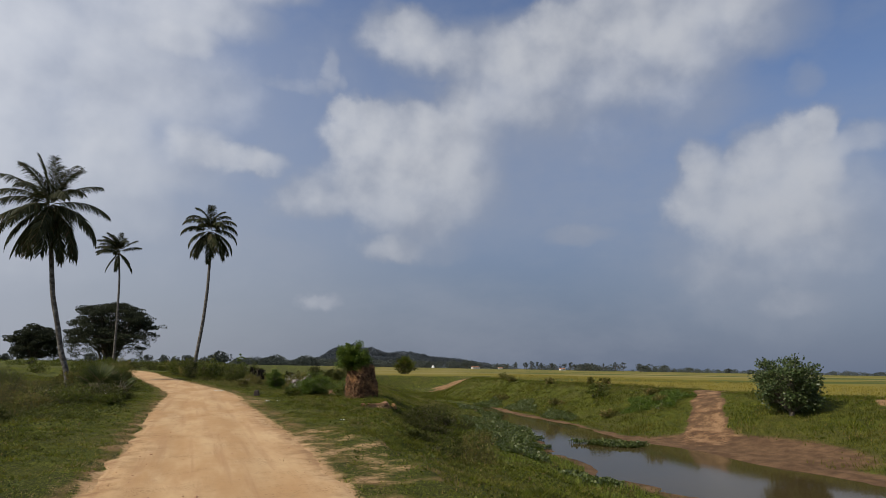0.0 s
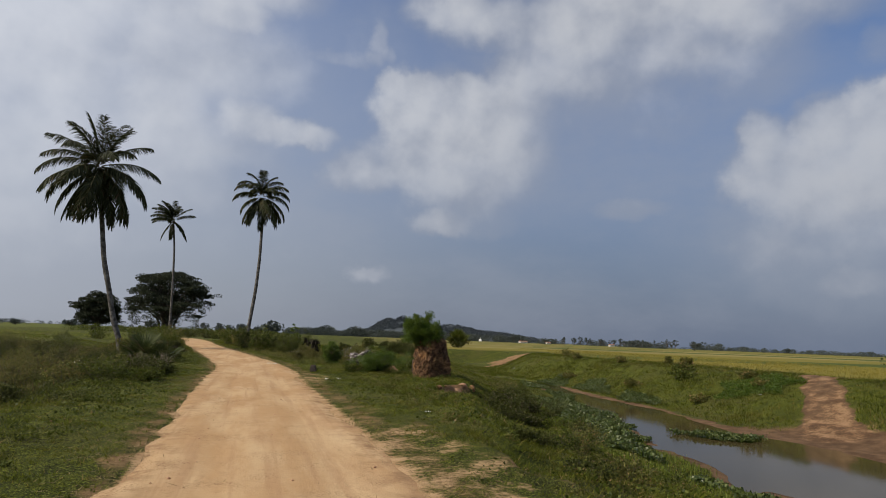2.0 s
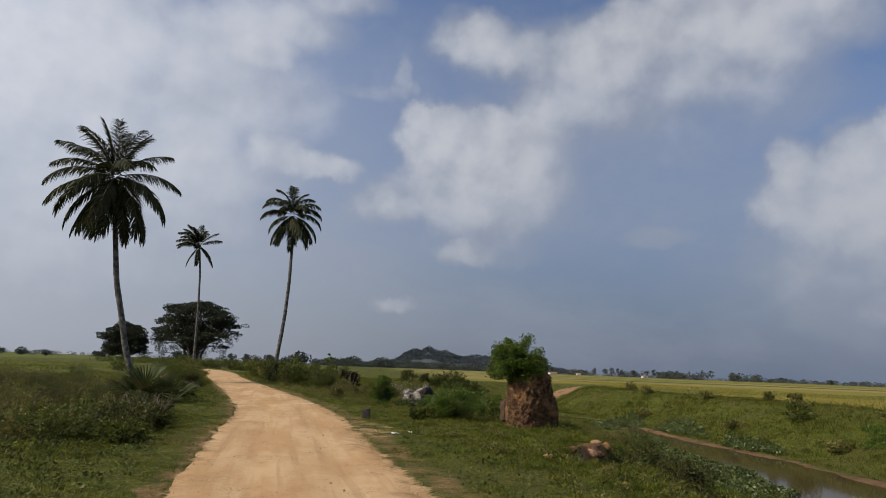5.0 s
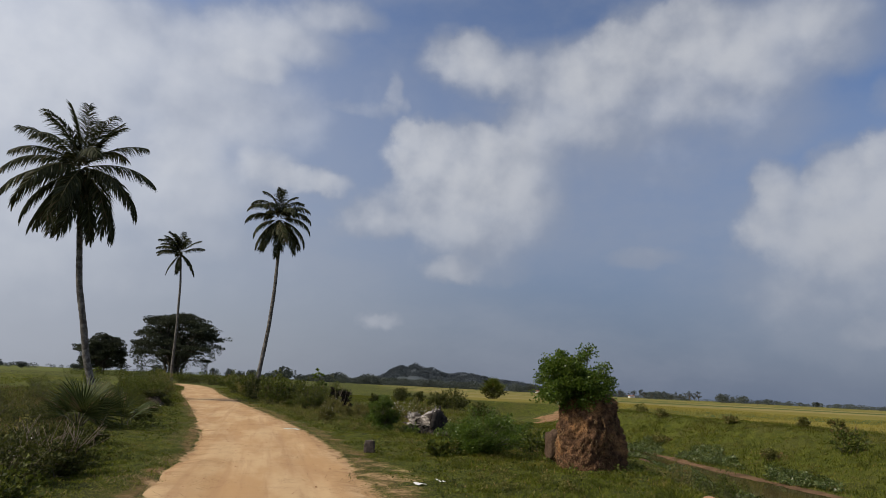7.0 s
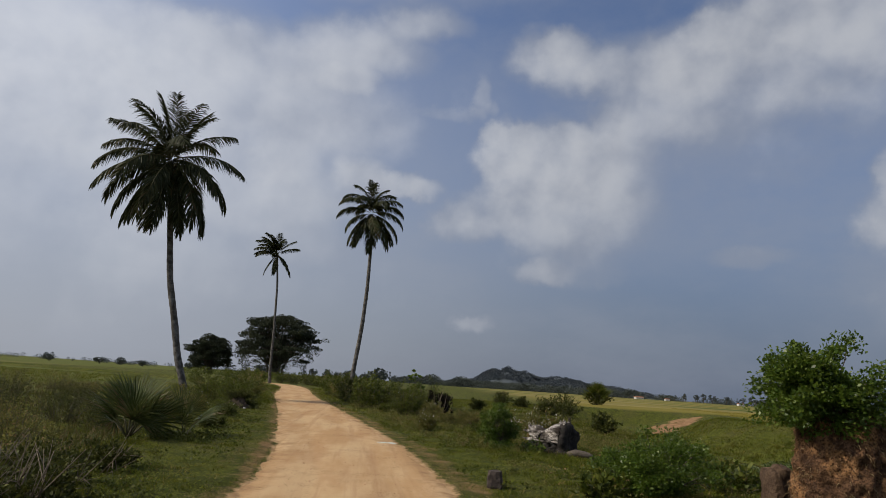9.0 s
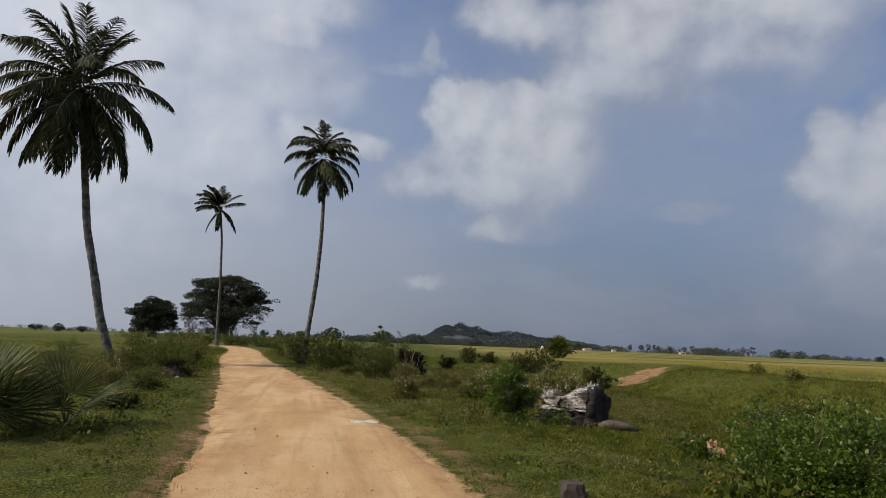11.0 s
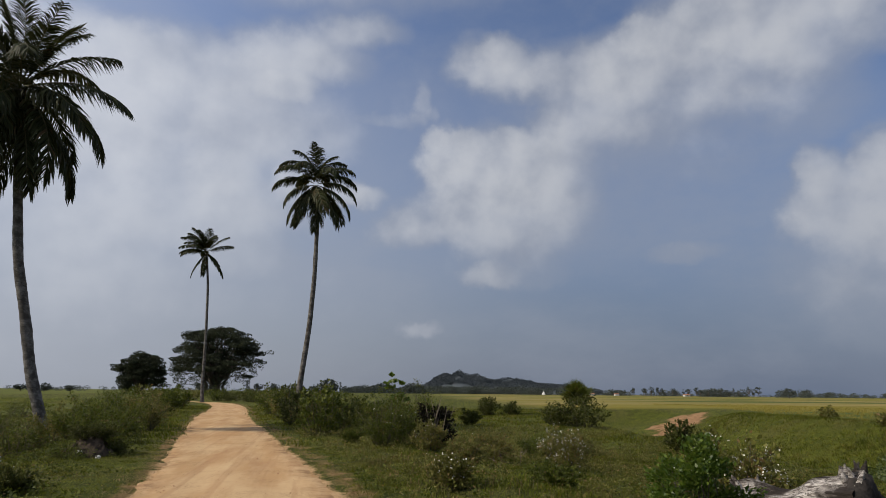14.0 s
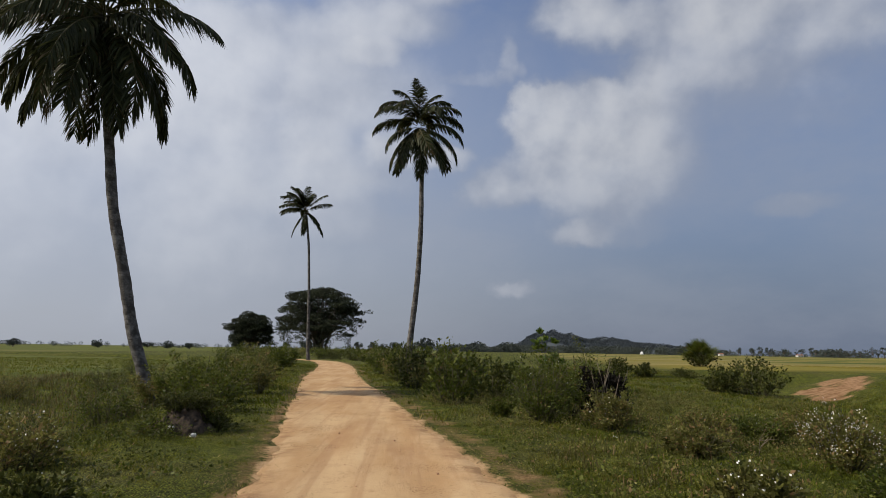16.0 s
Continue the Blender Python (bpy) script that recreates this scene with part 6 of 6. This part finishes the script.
def scatter(n, x0, x1, y0, y1, follow=False):
    x, y = rng.uniform(x0, x1, n), rng.uniform(y0, y1, n)
    if follow:
        x = x + along(ROAD_LINE, y)
    return x, y


def grow(name, x, y, keep, height, width, mat, label, per=3, lean=.6, reach=.05, short=False):
    x, y = x[keep], y[keep]
    z = ground_z(x, y)
    h = height(x, y) if callable(height) else height
    v, f = (turf_blades if short else blades)(np.stack([x, y, z - .015], 1), h, width, lean, per, reach)
    tagged(piece(name, v, f, mat), label, "grass", kind="stuff")


def lattice(ix, iy, seed):
    h = np.sin(ix * 127.1 + iy * 311.7 + seed * 74.7) * 43758.5453
    return h - np.floor(h)


def value_noise(x, y, scale, seed=0.0):
    """Smooth random field between 0 and 1."""
    u, v = np.asarray(x) / scale, np.asarray(y) / scale
    iu, iv = np.floor(u), np.floor(v)
    fu, fv = u - iu, v - iv
    fu, fv = fu * fu * (3 - 2 * fu), fv * fv * (3 - 2 * fv)
    a, b = lattice(iu, iv, seed), lattice(iu + 1, iv, seed)
    c, d = lattice(iu, iv + 1, seed), lattice(iu + 1, iv + 1, seed)
    return (a * (1 - fu) + b * fu) * (1 - fv) + (c * (1 - fu) + d * fu) * fv


def tussock(x, y):
    return .5 * value_noise(x, y, .16, 1.0) + .3 * value_noise(x, y, .42, 2.0) + .2 * value_noise(x, y, 1.3, 3.0)


def turf_keep(x, y, extra=0.0):
    bare, mud, dirt, field, _, dry = zones(x, y)
    p = 1 - np.clip(bare * 1.15 + .45 * dry + mud + dirt * 1.1 + field + extra, 0, 1)
    patch = .70 + .5 * ripple(x, y, 1.3, 3.0) + .35 * ripple(x, y, .3, 1.0)
    patch = np.clip(patch, .55, 1) * np.clip(3.2 * tussock(x, y) - .75, .12, 1)
    off = np.abs(x - along(ROAD_LINE, y))
    return (rng.uniform(0, 1, len(x)) < p * patch) & (off > 1.10 + .20 * ripple(x, y, .4, 2.0) + .15 * ripple(x, y, .11, 5.0)) & (ground_z(x, y) > WATER_Z + .05)


def turf_height(x, y):
    off = np.abs(x - along(ROAD_LINE, y))
    return (.024 + .030 * smooth(1.6, 5.0, off)) * np.clip(4.2 * tussock(x, y) - .9 + .5 * ripple(x, y, .9, 1.0), .3, 2.6)


gx, gy = scatter(210000, -8.5, 9.5, 5.5, 46.0, True)
grow("turf", gx, gy, turf_keep(gx, gy), turf_height, .017, M_GRASS, "short green turf with bare and dry patches", per=5, lean=1.7, short=True)
gx, gy = scatter(42000, -14, 15, 46.0, 92.0, True)
grow("turf", gx, gy, turf_keep(gx, gy), lambda x, y: .10 * (1 + .6 * ripple(x, y, 1.2, 1.0)), .035, M_GRASS, "short green turf with bare and dry patches", per=4, lean=.8, reach=.09, short=True)
gx, gy = scatter(30000, 8.0, 15.0, 25.0, 48.0)
grow("turf", gx, gy, turf_keep(gx, gy) & (gx > along(ROAD_LINE, gy) + 9.3), lambda x, y: .09 * (1 + .6 * ripple(x, y, 1.2, 1.0)), .022, M_GRASS, "short green turf falling towards the canal", per=4, lean=.8, reach=.07, short=True)
gx, gy = scatter(32000, 7.0, 28.0, 46.0, 86.0)
grow("turf", gx, gy, turf_keep(gx, gy) & (gx > along(ROAD_LINE, gy) + 14), lambda x, y: .10 * (1 + .6 * ripple(x, y, 1.2, 1.0)), .035, M_GRASS, "short green turf sloping to the canal end", per=4, lean=.8, reach=.09, short=True)
gx, gy = scatter(46000, 3.0, 20.0, 6.0, 56.0)
grow("bank_grass", gx, gy, turf_keep(gx, gy) & (gx > along(NEAR_TOP, gy) + .5), lambda x, y: .055 * (.4 + 1.6 * tussock(x, y)), .020, M_GRASS, "uneven grass on the near canal bank", per=5, lean=1.6, reach=.07, short=True)
gx, gy = scatter(15000, 6.0, 15.5, 7.0, 28.0)
wet = .8 * smooth(.34, .55, (gx - along(NEAR_TOP, gy)) / (along(NEAR_SHORE, gy) - along(NEAR_TOP, gy)))
grow("wet_grass", gx, gy, turf_keep(gx, gy) & (rng.uniform(0, 1, len(gx)) < wet) & (ripple(gx, gy, 1.1, 6.0) > -.2), .20, .012, M_BRIGHT, "bright fresh grass near the water", per=4, lean=.5, reach=.06)
gx, gy = scatter(66000, 20.5, 33.5, 4.0, 76.0)
grow("bank_grass", gx, gy, turf_keep(gx, gy), lambda x, y: .13 * (1 + .8 * ripple(x, y, 1.1, 2.0)), .030, M_GRASS, "rough grass on the far canal bank", per=4, lean=.6, reach=.10, short=True)
gx, gy = scatter(11000, -17, -4.6, 7.0, 72.0, True)
grow("tall_grass", gx, gy, turf_keep(gx, gy) & (ripple(gx, gy, 1.7, 4.0) > -.35), lambda x, y: .34 * (1 + .5 * ripple(x, y, 1.5, 2.0)), .015, M_TALLGRASS, "tall dull grass in the marshy ditch", per=5, lean=.55, reach=.09)
gx, gy = scatter(3000, 2.6, 9.5, 33.5, 52.0, True)
grow("tall_grass", gx, gy, turf_keep(gx, gy) & (ripple(gx, gy, 1.3, 1.0) > .05), lambda x, y: .17 * (1 + .5 * ripple(x, y, 1.0, 2.0)), .011, M_TALLGRASS, "tall browning grass and weeds on the verge", per=5, lean=.6, reach=.08)
gx, gy = scatter(8500, 30.5, 66.0, 12.0, 112.0)
ft_ = along(FAR_TOP, gy)
grow("rice", gx, gy, (gx > ft_ + 1.2) & ((gy < 92) | (gx > 24 + .15 * (gy - 75))), .17, .035, M_RICE, "ripening yellow-green rice in the paddy", per=4, lean=.5, reach=.16)
gx, gy = scatter(5000, -42, -17, 48.0, 120.0, True)
grow("rice", gx, gy, np.ones(len(gx), bool), .16, .04, M_GRASS, "young green rice in the paddy", per=4, lean=.5, reach=.2)

gx, gy = scatter(9000, -9, 9, 5.5, 52.0, True)
off = np.abs(gx - along(ROAD_LINE, gy))
grow("grass_tufts", gx, gy, turf_keep(gx, gy) & (off > 1.9) & (ripple(gx, gy, .7, 5.0) > .05), lambda x, y: .075 * (1 + .6 * ripple(x, y, .6, 2.0)), .008, M_GRASS, "coarse tufts standing above the turf", per=14, lean=1.3, reach=.06)
# small broad-leaved weeds through the turf
gx, gy = scatter(12000, -8, 9, 6.0, 50.0, True)
keep = turf_keep(gx, gy) & (np.abs(gx - along(ROAD_LINE, gy)) > 1.9) & (ripple(gx, gy, .9, 9.0) > .0)
gx, gy = np.repeat(gx[keep], 7), np.repeat(gy[keep], 7)
gx, gy = gx + rng.normal(0, .07, len(gx)), gy + rng.normal(0, .07, len(gy))
wz = ground_z(gx, gy) + rng.uniform(.01, .13, len(gx))
tagged(piece("ground_weeds", *leaves(np.stack([gx, gy, wz], 1), .05, .7, .5), M_BUSH), "small leafy weeds growing through the turf", "weeds", kind="stuff")

gx, gy = scatter(5200, -10, 10, 6.0, 52.0, True)
keep = turf_keep(gx, gy) & (np.abs(gx - along(ROAD_LINE, gy)) > 2.1) & ((ripple(gx, gy, 1.1, 3.0) > .25) | ((gx < -2.4) & (ripple(gx, gy, 1.1, 3.0) > -.35)))
size = rng.uniform(.05, .16, int(keep.sum()))
gx, gy, size = np.repeat(gx[keep], 20), np.repeat(gy[keep], 20), np.repeat(size, 20)
gx, gy = gx + rng.normal(0, 1, len(gx)) * size, gy + rng.normal(0, 1, len(gy)) * size
wz = ground_z(gx, gy) + rng.uniform(.02, 1.0, len(gx)) * size * 1.1
tagged(piece("ground_weeds", *leaves(np.stack([gx, gy, wz], 1), .045, .6, .4), M_DARKLEAF), "dark low weed clumps dotted through the turf", "weeds", kind="stuff")

# a creeping patch on the far bank beside the cart ramp
a_, r_ = rng.uniform(0, 6.28, 4200), np.sqrt(rng.uniform(0, 1, 4200))
gx, gy = 26.9 + 1.7 * r_ * np.cos(a_) * (1 + .3 * np.sin(3 * a_)), 31.6 + 2.3 * r_ * np.sin(a_) * (1 + .25 * np.sin(5 * a_))
wz = ground_z(gx, gy) + rng.uniform(.04, .22, len(gx))
tagged(piece("creeping_weeds", *leaves(np.stack([gx, gy, wz], 1), .085, .8, .6), M_VIVID), "dark green creeping leaves covering part of the bank", "weeds", kind="stuff")

# rough weeds standing on the verge beyond the stump, and on the left
for x0, x1, y0, y1, clumps, tall, mat_, note in ((2.3, 11.0, 36.0, 54.0, 1500, .34, M_WEED, "rough olive and brown weeds on the grassy verge"), (3.2, 9.0, 24.0, 36.0, 500, .20, M_WEED, "rough olive and brown weeds on the grassy verge"),
                                                 (-9.0, -3.0, 8.0, 50.0, 2400, .26, M_DARKLEAF, "dark rank weeds in the turf"), (-8.0, -2.4, 10.0, 48.0, 1100, .13, M_BUSH, "leafy green weeds in the turf"), (3.0, 12.0, 9.0, 24.0, 800, .14, M_WEED, "low brownish weeds on the canal bank"),
                                                 (7.0, 19.0, 28.0, 56.0, 2400, .30, M_WEED, "rough brownish weeds on the slope to the canal"), (8.0, 20.0, 26.0, 56.0, 1600, .30, M_DARKLEAF, "dark weed clumps on the slope to the canal"),
                                                 (22.5, 34.0, 18.0, 62.0, 1500, .26, M_DARKLEAF, "dark weed clumps on the far canal bank"), (22.5, 34.0, 18.0, 62.0, 1100, .24, M_WEED, "brownish weed clumps on the far canal bank")):
    gx, gy = scatter(clumps, x0, x1, y0, y1, True)
    gx, gy = gx[k_ := turf_keep(gx, gy) & (value_noise(gx, gy, 1.6, 7.0) > .38)], gy[k_]
    size = rng.uniform(.35, 1.0, len(gx)) * tall
    gx, gy, size = np.repeat(gx, 46), np.repeat(gy, 46), np.repeat(size, 46)
    gx, gy = gx + rng.normal(0, .6, len(gx)) * size, gy + rng.normal(0, .6, len(gy)) * size
    wz = ground_z(gx, gy) + rng.uniform(.02, 1.0, len(gx)) ** 1.4 * size
    tagged(piece("rank_weeds", *leaves(np.stack([gx, gy, wz], 1), .042, .5, .6), mat_), note, "weeds", kind="stuff")

# straws and twigs lying along the road's edge
n_ = 5200
gy = rng.uniform(6, 50, n_)
gx = along(ROAD_LINE, gy) + rng.choice([-1, 1], n_) * rng.normal(1.28, .34, n_)
gz = np.maximum(ground_z(gx, gy), -.02) + .012
a_, l_ = rng.uniform(0, 6.28, n_), rng.uniform(.04, .16, n_)
d_ = np.stack([np.cos(a_), np.sin(a_), rng.normal(0, .12, n_)], 1) * l_[:, None]
w_ = np.stack([-np.sin(a_), np.cos(a_), 0 * a_], 1) * .004
c_ = np.stack([gx, gy, gz], 1)
tagged(piece("straw_litter", np.stack([c_ - w_, c_ + w_, c_ + d_ + w_ * .5, c_ + d_ - w_ * .5], 1).reshape(-1, 3), np.arange(4 * n_).reshape(n_, 4), M_STRAW), "loose straws and twigs lying beside the road", "litter", kind="stuff")

# dry stalks and straw along the road's edge
gx, gy = scatter(34000, -2.2, 2.2, 6.0, 56.0, True)
off = np.abs(gx - along(ROAD_LINE, gy))
grow("dry_grass", gx, gy, (off > 1.08) & (off < 2.0 + .4 * ripple(gx, gy, .8, 1.0)) & (ripple(gx, gy, .5, 7.0) > -.15), .030, .008, M_STRAW, "dry straw-coloured grass edging the road", per=5, lean=1.5, reach=.08, short=True)


def pebbles(n):
    y = rng.uniform(5, 48, n)
    u = rng.uniform(-1.45, 1.5, n)
    x = along(ROAD_LINE, y) + u
    r = rng.uniform(.004, .014, n) * rng.choice([1, 1, 1, 1.7], n)
    o = np.array([(1, 0, 0), (0, 1, 0), (-1, 0, 0), (0, -1, 0), (0, 0, .75), (0, 0, -.5)], float)
    v = np.stack([x, y, np.maximum(-.01 * np.ones(n), ground_z(x, y) * (np.abs(u) > 1.2))], 1)[:, None] + o[None] * r[:, None, None] * rng.uniform(.7, 1.3, (n, 6, 1))
    base = np.array([(0, 1, 4), (1, 2, 4), (2, 3, 4), (3, 0, 4), (1, 0, 5), (2, 1, 5), (3, 2, 5), (0, 3, 5)])
    f = (np.arange(n)[:, None, None] * 6 + base[None]).reshape(-1, 3)
    tagged(piece("pebbles", v.reshape(-1, 3), f, M_REDSOIL), "small clods and pebbles scattered on the road", "pebbles", kind="stuff")


pebbles(420)
